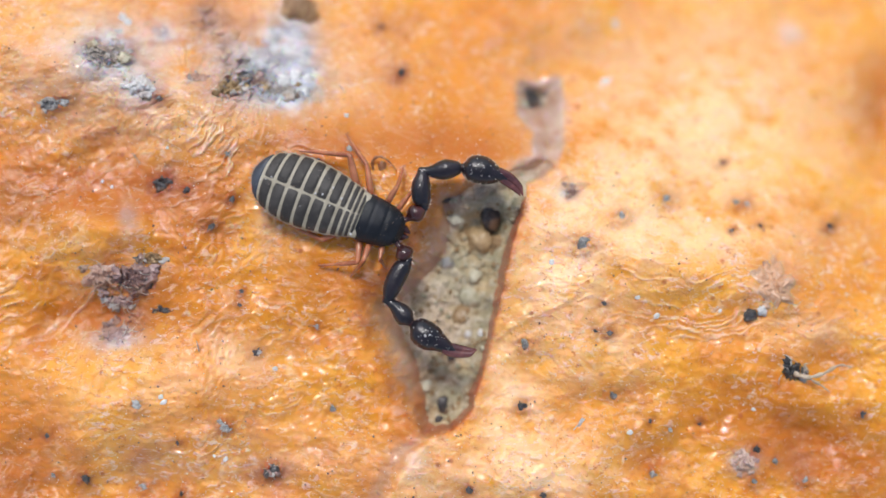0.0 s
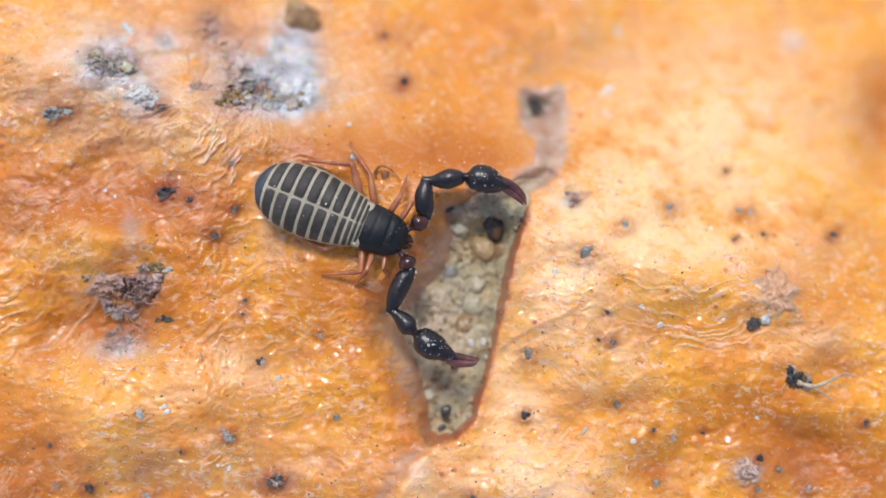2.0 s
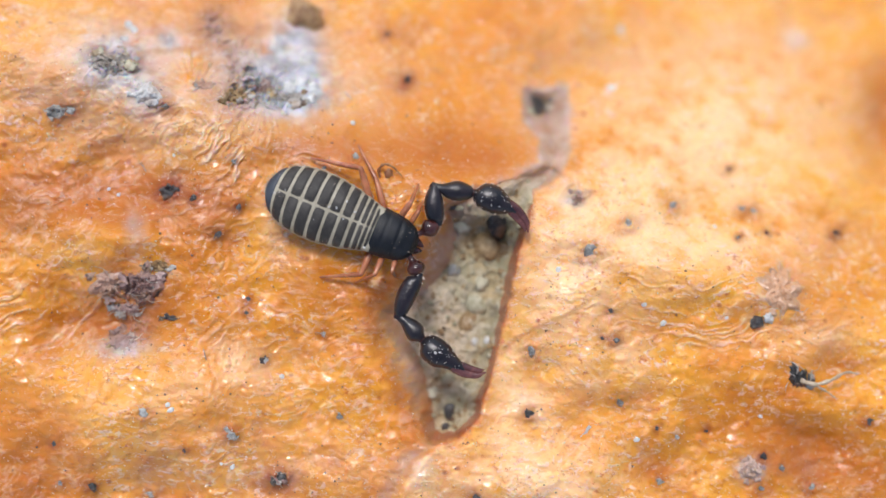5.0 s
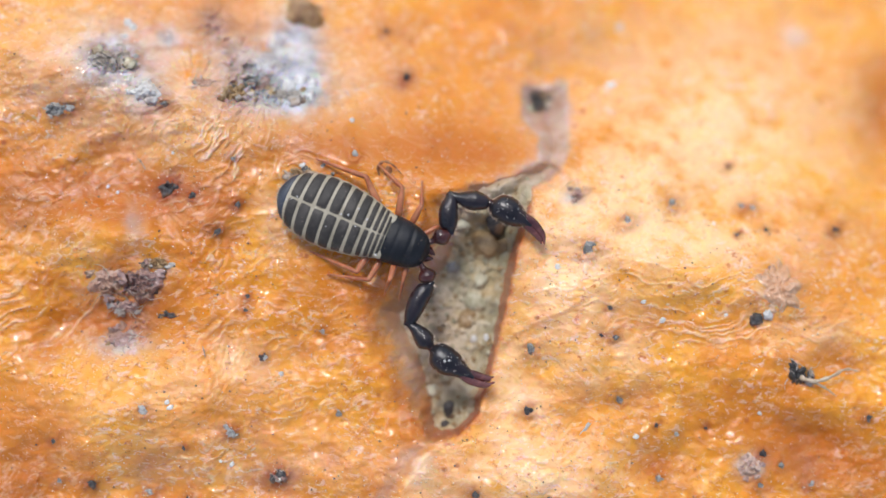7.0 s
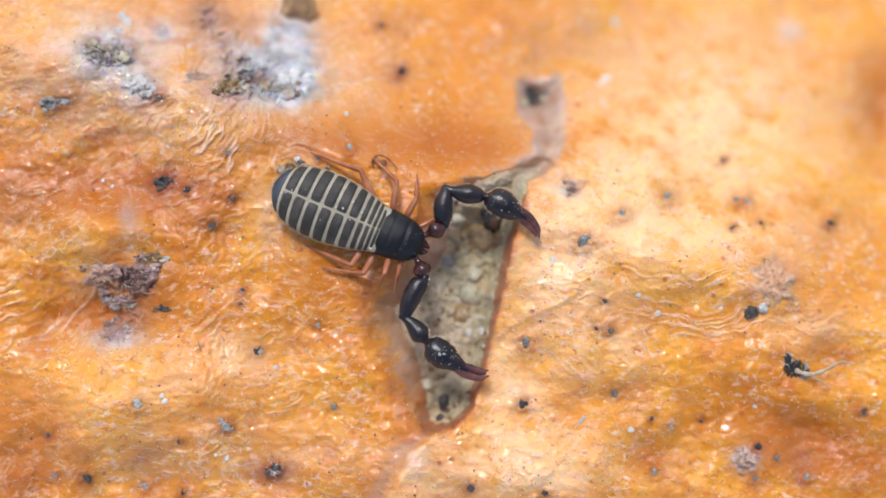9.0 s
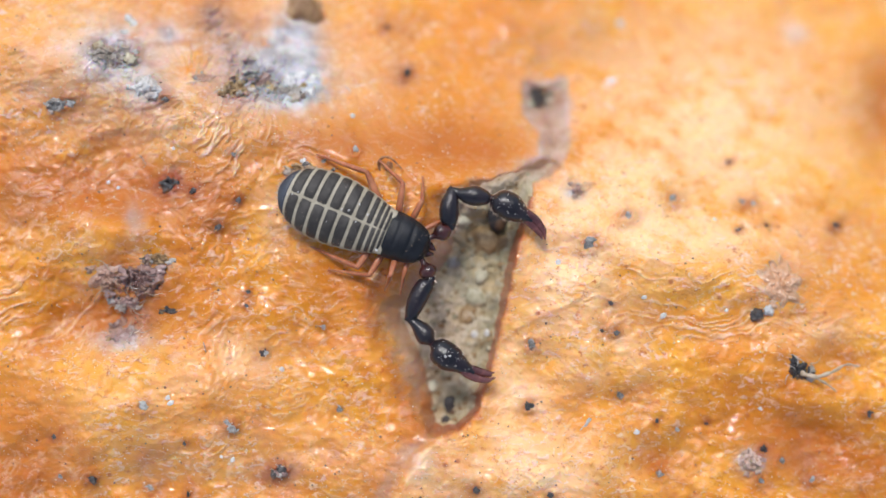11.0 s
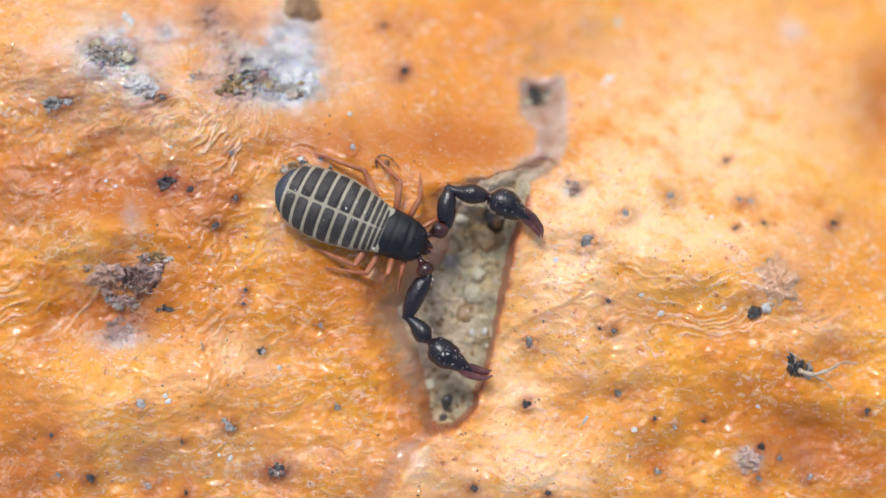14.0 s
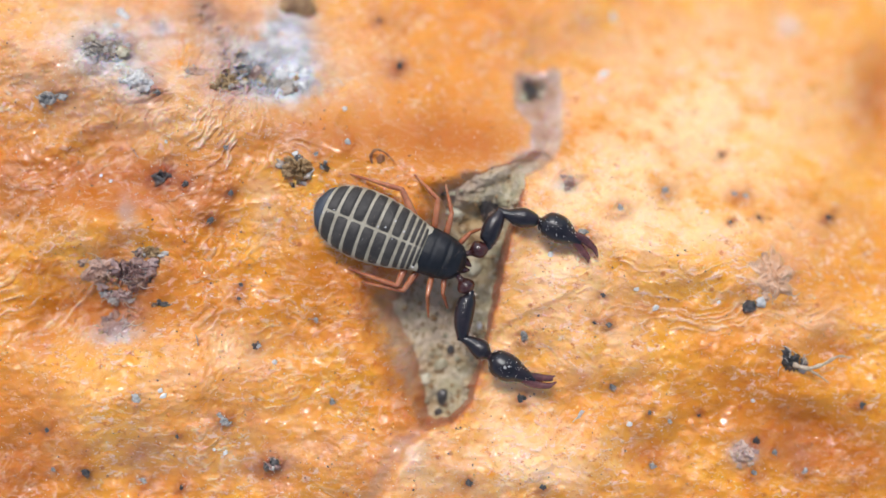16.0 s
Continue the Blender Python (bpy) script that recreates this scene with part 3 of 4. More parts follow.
def soil_height(u, v):
    d = tear(u, v)
    lift = 0.48 * step(2.35, 2.6, v) + 0.55 * step(0.45, 1.1, v) * step(1.9, 1.5, v) - 0.1 * blob(u, v, 1.52, 2.78, 0.25, 0.25)
    sink = 1.5 * step(0.05, 0.4, d)
    lift = lift + 0.30 * step(-0.24, 0.0, d) * step(-0.1, 0.4, u - 0.22 * (v + 1)) * step(1.9, 1.2, v)
    return -0.92 + lift - sink - fall(u, v) + 0.09 * fbm(u * 2.2, v * 2.2, 80, 3) + 0.07 * np.abs(fbm(u * 6, v * 6, 84, 3)), None


def soil_layers(u, v, extra):
    left = 1 - step(-0.4, 0.5, u - 0.25 * (v + 1) * 0.9)
    return {"dry": np.clip(0.6 * step(0.7, 1.3, v) + blob(u, v, -0.2, -1.2, 0.7, 1.0), 0, 0.9),
            "edge": np.clip(left + 0.7 * step(1.2, 1.6, v), 0, 1) * step(-0.50, -0.08, tear(u, v) + 0.12 * fbm(u * 4, v * 4, 88, 2))}


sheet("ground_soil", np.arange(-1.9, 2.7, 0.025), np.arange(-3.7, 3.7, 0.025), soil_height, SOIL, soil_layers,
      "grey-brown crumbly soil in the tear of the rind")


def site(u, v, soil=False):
    """Where a spot of the view plane meets the skin or the soil along the camera's sight line."""
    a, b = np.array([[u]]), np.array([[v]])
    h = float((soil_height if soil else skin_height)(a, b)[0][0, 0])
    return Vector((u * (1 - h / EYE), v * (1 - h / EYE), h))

# ---- the animal ----
LENGTHS = {"left": (0.40, 0.645, 0.705, 0.69, 0.54), "right": (0.36, 0.80, 0.60, 0.77, 0.52)}
BASE = {"left": (0.72, 0.20), "right": (0.737, -0.20)}
PALP_Z = 0.36


def half_width(s):
    """Half width of the abdomen, s from 0 at the carapace to 1 at the tail."""
    return np.interp(s, [0, 0.1, 0.25, 0.45, 0.62, 0.78, 0.9, 0.96, 1.0], [0.40, 0.465, 0.545, 0.605, 0.61, 0.56, 0.46, 0.36, 0.20])


ABDOMEN = 2.03


def back_point(s, a, lift=0.0):
    """A point on the abdomen's upper side: s along it, a from -1 (right) to 1 (left)."""
    w = float(half_width(s)) + lift
    top = 0.30 * math.sqrt(max(0.0, 1 - (max(0, s - 0.55) / 0.47) ** 2)) if s > 0.55 else 0.27 + 0.03 * min(1, s / 0.3)
    t = a * math.pi / 2
    x = -ABDOMEN * s + 0.13 * s * s * (a * a)
    return (x, w * math.sin(t), 0.36 + (max(top, 0.05) + lift) * math.cos(t))


def tergite(s0, s1, a0, a1, name, material, parent):
    """One plate of the back, pillow-shaped with rounded corners."""
    bm = bmesh.new()
    nu, nv = 8, 12
    rows = []
    for i in range(nu + 1):
        row = []
        for j in range(nv + 1):
            p, q = 2 * i / nu - 1, 2 * j / nv - 1
            pr, qr = p * math.sqrt(1 - 0.20 * abs(q) ** 9), q * (1 - 0.03 * abs(p) ** 3)
            edge = (1 - abs(p) ** 4) * (1 - abs(q) ** 8)
            s, a = (s0 + s1) / 2 + (s1 - s0) / 2 * pr, (a0 + a1) / 2 + (a1 - a0) / 2 * qr
            row.append(bm.verts.new(back_point(s, a, 0.002 + 0.020 * edge ** 0.5)))
        rows.append(row)
    for a, b in zip(rows, rows[1:]):
        for j in range(nv):
            bm.faces.new((a[j], a[j + 1], b[j + 1], b[j]))
    return part(name, bm, material, parent)


def hairs(parent, stations, count, rng, length=0.05, material=None):
    """Short bristles all over a limb."""
    bm = bmesh.new()
    st = np.array(stations, float)
    for _ in range(int(count * 0.7)):
        v = rng.uniform(0.3, len(st) - 1.3)
        i = int(v)
        x, y, z, w, h = st[i] + (st[i + 1] - st[i]) * (v - i)
        a = rng.choice((0.0, math.pi)) + rng.uniform(-0.55, 0.45)
        d = Vector((rng.uniform(-0.1, 0.5), math.cos(a), math.sin(a) * 0.8))
        base = Vector((x, y + w * math.cos(a) * 0.97, z + h * math.sin(a) * 0.97))
        bristle(bm, base, base + d * length * rng.uniform(0.7, 1.7), 0.0085)
    tagged(part("bristles", bm, material or HAIR, parent, "short pale bristles", False), kind="stuff")
    # pale dust, with extra grains that imitate speckled highlights
    bm = bmesh.new()
    for _ in range(max(6, count // 3)):
        v = rng.uniform(0.8, len(st) - 1.6)
        i = int(v)
        x, y, z, w, h = st[i] + (st[i + 1] - st[i]) * (v - i)
        a = rng.uniform(0.2, 2.9)
        lump(bm, (x, y + w * math.cos(a), z + h * math.sin(a)), rng.uniform(0.004, 0.011), rng, 0.3, 1)
    tagged(part("dust", bm, WHITE_GRAIN, parent, "fine pale dust and imitated highlight speckle"), kind="stuff")


def grains_on(parent, spots_on):
    for x, y, z, r in spots_on:
        bm = bmesh.new()
        lump(bm, (x, y, z), r, random.Random(int(x * 1000)), 0.3, 1)
        part("dust_grain", bm, WHITE_GRAIN, parent, "pale dust grain")


def palp(root, side):
    """One pincer arm: trochanter, femur, patella and chela, each along its own x axis."""
    rng = random.Random(3 if side == "left" else 4)
    m = 1 if side == "left" else -1
    lt, lf, lp, lh, lg = LENGTHS[side]
    made, knuckles = {}, []
    st = [(-0.03, 0, 0, .045, .045), (0.08, 0, 0, .05, .05), (0.19, m * .01, 0, .130, .12), (0.29, 0, 0, .128, .12), (lt, 0, 0, .055, .055), (lt + .03, 0, 0, .045, .045)]
    bm = bmesh.new()
    limb(bm, st, fatter=1.16)
    made["trochanter"] = part("trochanter", bm, JOINT, root, "dark red rounded arm joint")
    hairs(made["trochanter"], st, 30, rng, 0.04)
    st = [(-0.03, 0, 0, .055, .055), (0.05, 0, 0, .075, .075), (0.14, m * .03, 0, .132, .12), (0.38, m * .035, 0, .148, .135), (0.56, m * .02, 0, .130, .12),
          (lf - 0.06, 0, 0, .102, .098), (lf + .02, -m * .01, 0, .07, .07)]
    st = [(x if x >= lf - 0.07 or x < 0 else x * lf / 0.73, *rest) for x, *rest in st]
    bm = bmesh.new()
    limb(bm, st, fatter=1.16)
    made["femur"] = part("femur", bm, CLAW, root, "black glossy upper arm")
    hairs(made["femur"], st, 90, rng)
    st = [(-0.04, m * .02, 0, .065, .065), (0.06, 0, 0, .066, .066), (0.16, -m * .015, 0, .09, .09), (0.30, -m * .01, 0, .135, .125), (0.44, 0, 0, .152, .14),
          (lp - .08, 0, 0, .105, .10), (lp - .01, 0, 0, .055, .055)]
    bm = bmesh.new()
    limb(bm, st, fatter=1.16)
    made["patella"] = part("patella", bm, CLAW, root, "black club-shaped forearm")
    hairs(made["patella"], st, 90, rng)
    for at, size in (("patella", 0.082), ("chela", 0.075)):
        bm = bmesh.new()
        limb(bm, [(-0.085, 0, 0, .02, .02), (-0.05, 0, 0, size * .85, size * .8), (0.0, 0, 0, size, size * .95), (0.05, 0, 0, size * .8, size * .8), (0.08, 0, 0, .03, .03)], 14)
        knuckles.append((at, bm))
    st = [(-0.02, 0, 0, .05, .05), (0.03, 0, 0, .11, .10), (0.11, m * .02, 0, .205, .18), (0.25, m * .03, 0, .245, .215), (0.42, m * .025, 0, .24, .21), (0.57, m * .01, 0, .175, .155),
          (lh, 0, 0, .105, .10), (lh + .12, 0, 0, .07, .07)]
    bm = bmesh.new()
    limb(bm, st, 20)
    made["chela"] = part("chela", bm, CLAW, root, "black glossy swollen pincer")
    hairs(made["chela"], st, 130, rng, 0.045)
    for at, bm in knuckles:
        part("joint", bm, JOINT, made[at], "dark red joint")
    # sickle-shaped fingers, both bent inwards, the outer one longer
    for name, out, z, ln in (("fixed_finger", 1, 0.02, lg), ("movable_finger", -1, -0.02, lg * 0.90)):
        stf = [(-0.08, m * .01, 0, .090, .088), (0.10, m * (.030 + out * .030), 0, .080, .076), (0.26, m * (.032 + out * .034), 0, .066, .062),
               (0.42, m * (.012 + out * .024), 0, .052, .050), (ln * 0.93, -m * (.030 - out * .008), 0, .030, .030), (ln, -m * (.052 - out * .006), 0, .010, .010)]
        bm = bmesh.new()
        limb(bm, stf, 12)
        f = part(name, bm, FINGER, made["chela"], "dark red curved pincer finger")
        f.matrix_basis = pose((lh - 0.02) * MM, out * m * 0.024 * MM, z * MM)
        made[name] = f
    if side == "right":
        grains_on(made["chela"], [(0.30, -0.03, 0.225, 0.032), (0.36, 0.02, 0.21, 0.020), (0.26, -0.1, 0.20, 0.014)])
        grains_on(made["patella"], [(0.42, 0.03, 0.12, 0.018)])
        grains_on(made["femur"], [(0.25, -0.05, 0.11, 0.014)])
    return made


COXA = [("left", 0.50, 0.20), ("left", 0.30, 0.26), ("left", 0.08, 0.28), ("left", -0.16, 0.28),
        ("right", 0.50, -0.20), ("right", 0.30, -0.26), ("right", 0.08, -0.28), ("right", -0.16, -0.28)]
UPPER, LOWER = (0.42, 0.52, 0.66, 0.80, 0.42, 0.52, 0.54, 0.50), (0.42, 0.60, 0.74, 1.05, 0.42, 0.60, 0.80, 0.98)


def leg(root, k):
    """A thin walking leg: the thigh, and a shin that bends on it."""
    i = k % 4
    a, b = UPPER[k], LOWER[k]
    fat = (0.050, 0.056, 0.062, 0.068)[i]
    bm = bmesh.new()
    limb(bm, [(-0.02, 0, 0, fat * .8, fat * .8), (a * 0.3, 0, 0.01, fat, fat * 1.1), (a * 0.7, 0, 0.01, fat * .95, fat), (a + 0.01, 0, 0, fat * .62, fat * .62)], 10, 4)
    thigh = part("leg", bm, LEG, root, "thin reddish translucent walking leg")
    bm = bmesh.new()
    st = [(-0.02, 0, 0, fat * .6, fat * .6), (b * 0.2, 0, 0, fat * .68, fat * .68), (b * 0.55, 0, 0, fat * .48, fat * .48), (b * 0.62, 0, 0, fat * .42, fat * .42),
          (b * 0.92, 0, 0, fat * .30, fat * .30), (b, 0, 0, 0.008, 0.008)]
    limb(bm, st, 8, 3)
    rng = random.Random(20 + k)
    for _ in range(26):
        x, ang = rng.uniform(0.1, 0.95) * b, rng.uniform(0, 6.28)
        r = fat * 0.5
        bristle(bm, (x, r * math.cos(ang), r * math.sin(ang)), (x + 0.05, r * math.cos(ang) * 2.6, r * math.sin(ang) * 2.6), 0.004)
    for s in (-1, 1):
        bristle(bm, (b * 0.97, 0, 0), (b + 0.03, s * 0.025, -0.02), 0.006)
    shin = part("shin", bm, LEG, thigh, "thin bristly shin with two small claws")
    return thigh, shin


def build_animal():
    root = tagged(new("pseudoscorpion"), "dark grey banded pseudoscorpion walking with open pincers on the rind", "pseudoscorpion")
    root.empty_display_size = 0.001
    # abdomen: beige membrane under the plates
    bm = bmesh.new()
    rings = []
    for s in [0.0, 0.02] + list(np.linspace(0.05, 0.95, 44)) + [0.97, 0.985, 0.995, 1.0]:
        pts = [back_point(s, a) for a in np.linspace(-1, 1, 29)]
        scallop = 0.028 * abs(math.sin(s * 11 * math.pi))
        pts = [(x, y * (1 + scallop), z) for x, y, z in pts]
        w = float(half_width(s))
        pts += [(-ABDOMEN * s + 0.13 * s * s * c * c, w * c, 0.36 - 0.20 * math.sqrt(1 - c * c)) for c in np.linspace(0.93, -0.93, 13)]
        rings.append(pts)
    loft(bm, rings)
    abdomen = part("abdomen", bm, MEMBRANE, root, "beige soft abdomen with dark divided plates")
    # plates: narrow ones behind the carapace, wider ones behind
    edges = np.cumsum([0.0, 0.075, 0.085, 0.10, 0.135, 0.20, 0.225, 0.23, 0.235, 0.235, 0.22, 0.20])
    edges = edges / edges[-1]
    for k in range(11):
        g = 0.0075 if k < 3 else 0.0125
        s0, s1 = edges[k] + g, edges[k + 1] - g
        if k == 10:
            tergite(s0, 0.992, -0.95, 0.95, "tail_plate", LAST_PLATE, abdomen)
        else:
            gap = 0.006 if k < 2 else 0.020
            tergite(s0, s1, gap, 0.86, "tergite", PLATE, abdomen)
            tergite(s0, s1, -0.86, -gap, "tergite", PLATE, abdomen)
    rng = random.Random(11)
    bm = bmesh.new()
    for _ in range(150):
        s, a = rng.uniform(0.55, 1.0) ** 0.7, rng.choice((-1, 1)) * rng.uniform(0.72, 1.0)
        p = Vector(back_point(s, a))
        bristle(bm, p, p + Vector((-0.05 - 0.03 * s, a * 0.035, 0.02)) * rng.uniform(0.6, 1.3), 0.006)
    for _ in range(40):
        a = rng.uniform(-0.8, 0.8)
        p = Vector(back_point(0.985, a))
        bristle(bm, p, p + Vector((-0.075, a * 0.03, rng.uniform(-0.02, 0.04))), 0.006)
    for _ in range(120):
        s, a = rng.uniform(0.05, 0.95), rng.uniform(-0.7, 0.7)
        p = Vector(back_point(s, a, 0.012))
        bristle(bm, p, p + Vector((-0.03, a * 0.02, 0.02)), 0.0035)
    tagged(part("bristles", bm, HAIR, abdomen, "fringe of short pale bristles", False), kind="stuff")
    for s, a, r in ((0.20, 0.18, 0.020), (0.36, 0.10, 0.024), (0.42, 0.06, 0.020), (0.30, 0.30, 0.018), (0.02, -0.62, 0.030), (0.50, -0.25, 0.012), (0.82, 0.05, 0.016), (0.86, -0.04, 0.014), (0.27, -0.05, 0.015), (0.90, -0.10, 0.012)):
        bm = bmesh.new()
        lump(bm, back_point(s, a, 0.018), r, random.Random(int(s * 100)), 0.3, 1)
        part("dust_grain", bm, WHITE_GRAIN, abdomen, "pale dust grain")
    # carapace with two furrows across
    bm = bmesh.new()
    rings = []
    for s in np.linspace(0, 1, 40):
        x = -0.04 + 0.83 * s
        w = float(np.interp(s, [0, 0.15, 0.4, 0.65, 0.82, 0.93, 0.98, 1], [0.415, 0.425, 0.41, 0.37, 0.31, 0.225, 0.13, 0.03]))
        hgt = float(np.interp(s, [0, 0.3, 0.65, 0.88, 1], [0.25, 0.285, 0.26, 0.18, 0.05]))
        hgt -= 0.020 * math.exp(-((s - 0.26) / 0.03) ** 2) + 0.028 * math.exp(-((s - 0.54) / 0.035) ** 2)
        rings.append([(x + 0.05 * (1 - abs(math.cos(t))) * (0.5 - abs(s - 0.5)), w * math.cos(t), 0.36 + (hgt if math.sin(t) > 0 else 0.16) * math.sin(t)) for t in np.linspace(0, 2 * math.pi, 40, False)])
    loft(bm, rings)
    carapace = part("carapace", bm, SHIELD, root, "black domed carapace with two cross furrows")
    bm = bmesh.new()
    limb(bm, [(0, 0, 0, .40, .10), (0.10, 0, 0, .415, .12), (0.16, 0, 0, .40, .10)], 28)
    collar = part("collar", bm, MEMBRANE, root, "beige membrane behind the carapace")
    collar.matrix_basis = pose(-0.11 * MM, 0, 0.47 * MM)
    rng = random.Random(12)
    bm = bmesh.new()
    for _ in range(40):
        t, s = rng.uniform(0.2, 2.9), rng.uniform(0, 0.95)
        p = Vector((0.75 * s, 0.38 * (1 - 0.5 * s ** 3) * math.cos(t), 0.36 + 0.25 * math.sin(t)))
        bristle(bm, p, p + Vector((0.04, 0.03 * math.cos(t), 0.03)), 0.0035)
    tagged(part("bristles", bm, HAIR, carapace, "short pale bristles", False), kind="stuff")
    for y in (0.075, -0.075):
        bm = bmesh.new()
        limb(bm, [(0, 0, 0, .07, .07), (0.07, 0, 0, .075, .07), (0.14, -y * .2, 0, .05, .05), (0.20, -y * .5, 0, .012, .012)], 10, 4)
        c = part("chelicera", bm, JOINT, root, "small reddish mouth pincer")
        c.matrix_basis = pose(0.70 * MM, y * MM, 0.30 * MM)
    arms = {side: palp(root, side) for side in ("left", "right")}
    legs = [leg(root, k) for k in range(8)]
    return root, arms, legs


ANIMAL, ARMS, LEGS = build_animal()

# seconds, place on the skin (mm) and heading (degrees)
TRAIL = [(0.0, -1.442, 0.700, -21.8), (3.05, -1.442, 0.700, -21.8), (3.5, -1.393, 0.673, -21.8), (4.0, -1.327, 0.602, -22.2), (6.3, -1.318, 0.595, -22.2),
         (6.5, -1.270, 0.552, -22.3), (6.7, -1.164, 0.447, -22.6), (7.0, -1.109, 0.422, -22.8), (14.8, -1.109, 0.422, -22.8), (15.0, -1.05, 0.38, -22.7),
         (15.3, -0.831, 0.199, -22.3), (15.5, -0.735, 0.115, -22.3), (15.7, -0.620, 0.061, -22.3), (16.0, -0.349, 0.004, -22.4)]
# seconds and the directions of trochanter, femur, patella, chela, and the fingers' bend and gape
REACH = {
    "left": [(0.0, 53, 115, 28, 10, -25, -1), (3.05, 53, 115, 28, 10, -25, -1), (3.5, 58, 126, 31, 3, -26, -1), (4.0, 49, 119, 14, 0, -26, -1), (6.3, 49, 119, 14, 0, -26, -1),
             (6.5, 48, 115, 13, 1, -24, 0), (6.7, 47, 112, 12, -1, -22, 0), (7.0, 47, 112, 12, -4, -19, -1), (14.8, 47, 112, 12, -4, -19, -1), (15.3, 45, 106, 10, -7, -18, 3),
             (15.7, 44, 98, 8, -5, -16, 5), (16.0, 40, 93, 9, -4, -16, 7)],
    "right": [(0.0, -31, -96, -22, -12, 25, -2), (3.05, -31, -96, -22, -12, 25, -2), (3.5, -38, -99, -22, -13, 22, -2), (4.0, -39, -95, -23, -15, 21, -1), (6.3, -39, -95, -23, -15, 21, -1),
              (6.5, -38, -94, -24, -17, 20, 3), (6.7, -38, -94, -24, -17, 20, 2), (7.0, -38, -96, -25, -14, 19, 2), (14.8, -38, -96, -25, -14, 19, 2), (15.3, -30, -89, -24, -12, 19, 2),
              (15.7, -32, -85, -17, -10, 20, 3), (16.0, -29, -79, -12, -7, 20, 3)]}
# seconds and the foot's place beside the body (mm), leg by leg from the front
STEPS = [
    [(0, 0.70, 0.88), (3.05, 0.70, 0.88), (4, 0.57, 0.79), (6.3, 0.57, 0.79), (6.5, 0.65, 0.82), (7, 1.08, 0.82), (14.8, 1.08, 0.82), (15.3, 0.80, 0.78), (15.7, 0.88, 0.77), (16, 0.86, 0.77)],
    [(0, 0.34, 1.11), (3.05, 0.34, 1.11), (4, 0.39, 1.04), (6.3, 0.39, 1.04), (6.5, 0.33, 1.07), (7, 0.18, 1.16), (14.8, 0.18, 1.16), (15.3, 0.10, 1.15), (15.7, 0.33, 1.2), (16, -0.07, 1.2)],
    [(0, -0.82, 1.24), (3.05, -0.82, 1.24), (4, -0.91, 1.31), (6.3, -0.91, 1.31), (6.5, -0.87, 1.14), (7, -0.65, 1.12), (14.8, -0.65, 1.12), (15.3, -0.95, 1.25), (15.7, -1.15, 1.25), (16, -0.65, 1.16)],
    [(0, -1.47, 0.65), (3.05, -1.47, 0.65), (4, -1.55, 0.73), (6.3, -1.55, 0.73), (6.5, -1.48, 0.78), (7, -1.70, 0.78), (14.8, -1.70, 0.78), (15.3, -1.55, 0.80), (15.7, -1.46, 0.81), (16, -1.70, 0.73)],
    [(0, 0.72, -0.70), (3.05, 0.72, -0.70), (4, 0.64, -0.64), (6.3, 0.64, -0.64), (6.5, 0.66, -0.78), (7, 0.63, -0.94), (14.8, 0.63, -0.94), (15.3, 0.70, -0.85), (15.7, 0.80, -0.78), (16, 0.80, -0.81)],
    [(0, 0.20, -1.07), (3.05, 0.20, -1.07), (4, 0.02, -1.0), (6.3, 0.02, -1.0), (6.5, 0.42, -1.15), (7, 0.35, -0.97), (14.8, 0.35, -0.97), (15.3, 0.25, -0.90), (15.7, 0.32, -0.83), (16, 0.55, -1.1)],
    [(0, -0.40, -1.10), (3.05, -0.40, -1.10), (4, -0.60, -1.15), (6.3, -0.60, -1.15), (6.5, -0.49, -1.08), (7, -0.72, -1.02), (14.8, -0.72, -1.02), (15.3, -0.80, -1.0), (15.7, -0.89, -0.98), (16, -0.78, -0.96)],
    [(0, -1.45, -0.60), (3.05, -1.45, -0.60), (4, -1.55, -0.60), (6.3, -1.55, -0.60), (6.5, -1.06, -0.88), (7, -1.17, -0.76), (14.8, -1.17, -0.76), (15.3, -1.35, -0.75), (15.7, -1.55, -0.74), (16, -1.10, -0.83)]]


def bent(k, x, y):
    """The poses of thigh and shin that put the foot at (x, y) on the skin."""
    _, cx, cy = COXA[k]
    hip, foot = Vector((cx, cy, 0.22)), Vector((x, y, 0.02))
    a, b = UPPER[k], LOWER[k]
    d = foot - hip
    far = min(d.length, (a + b) * 0.985)
    d = d.normalized()
    along = (a * a - b * b + far * far) / (2 * far)
    out = math.sqrt(max(a * a - along * along, 0.0))
    # the knee bends up and outwards
    pole = Vector((0.2, 0.75, 0.6) if k < 4 else (0.1, -0.75, 0.6) if k < 6 else (0.5, -0.75, 0.35))
    pole = (pole - d * pole.dot(d)).normalized()
    knee = hip + d * along + pole * out
    end = hip + d * far

    def aim(p, q):
        f = (q - p).normalized()
        s = Vector((0, 0, 1)).cross(f).normalized()
        m = Matrix((f, s, f.cross(s))).transposed().to_4x4()
        m.translation = p
        return m
    thigh, shin = aim(hip, knee), aim(knee, end)
    inner = thigh.inverted() @ shin
    for m in (thigh, inner):
        m.translation *= MM
    return thigh, inner


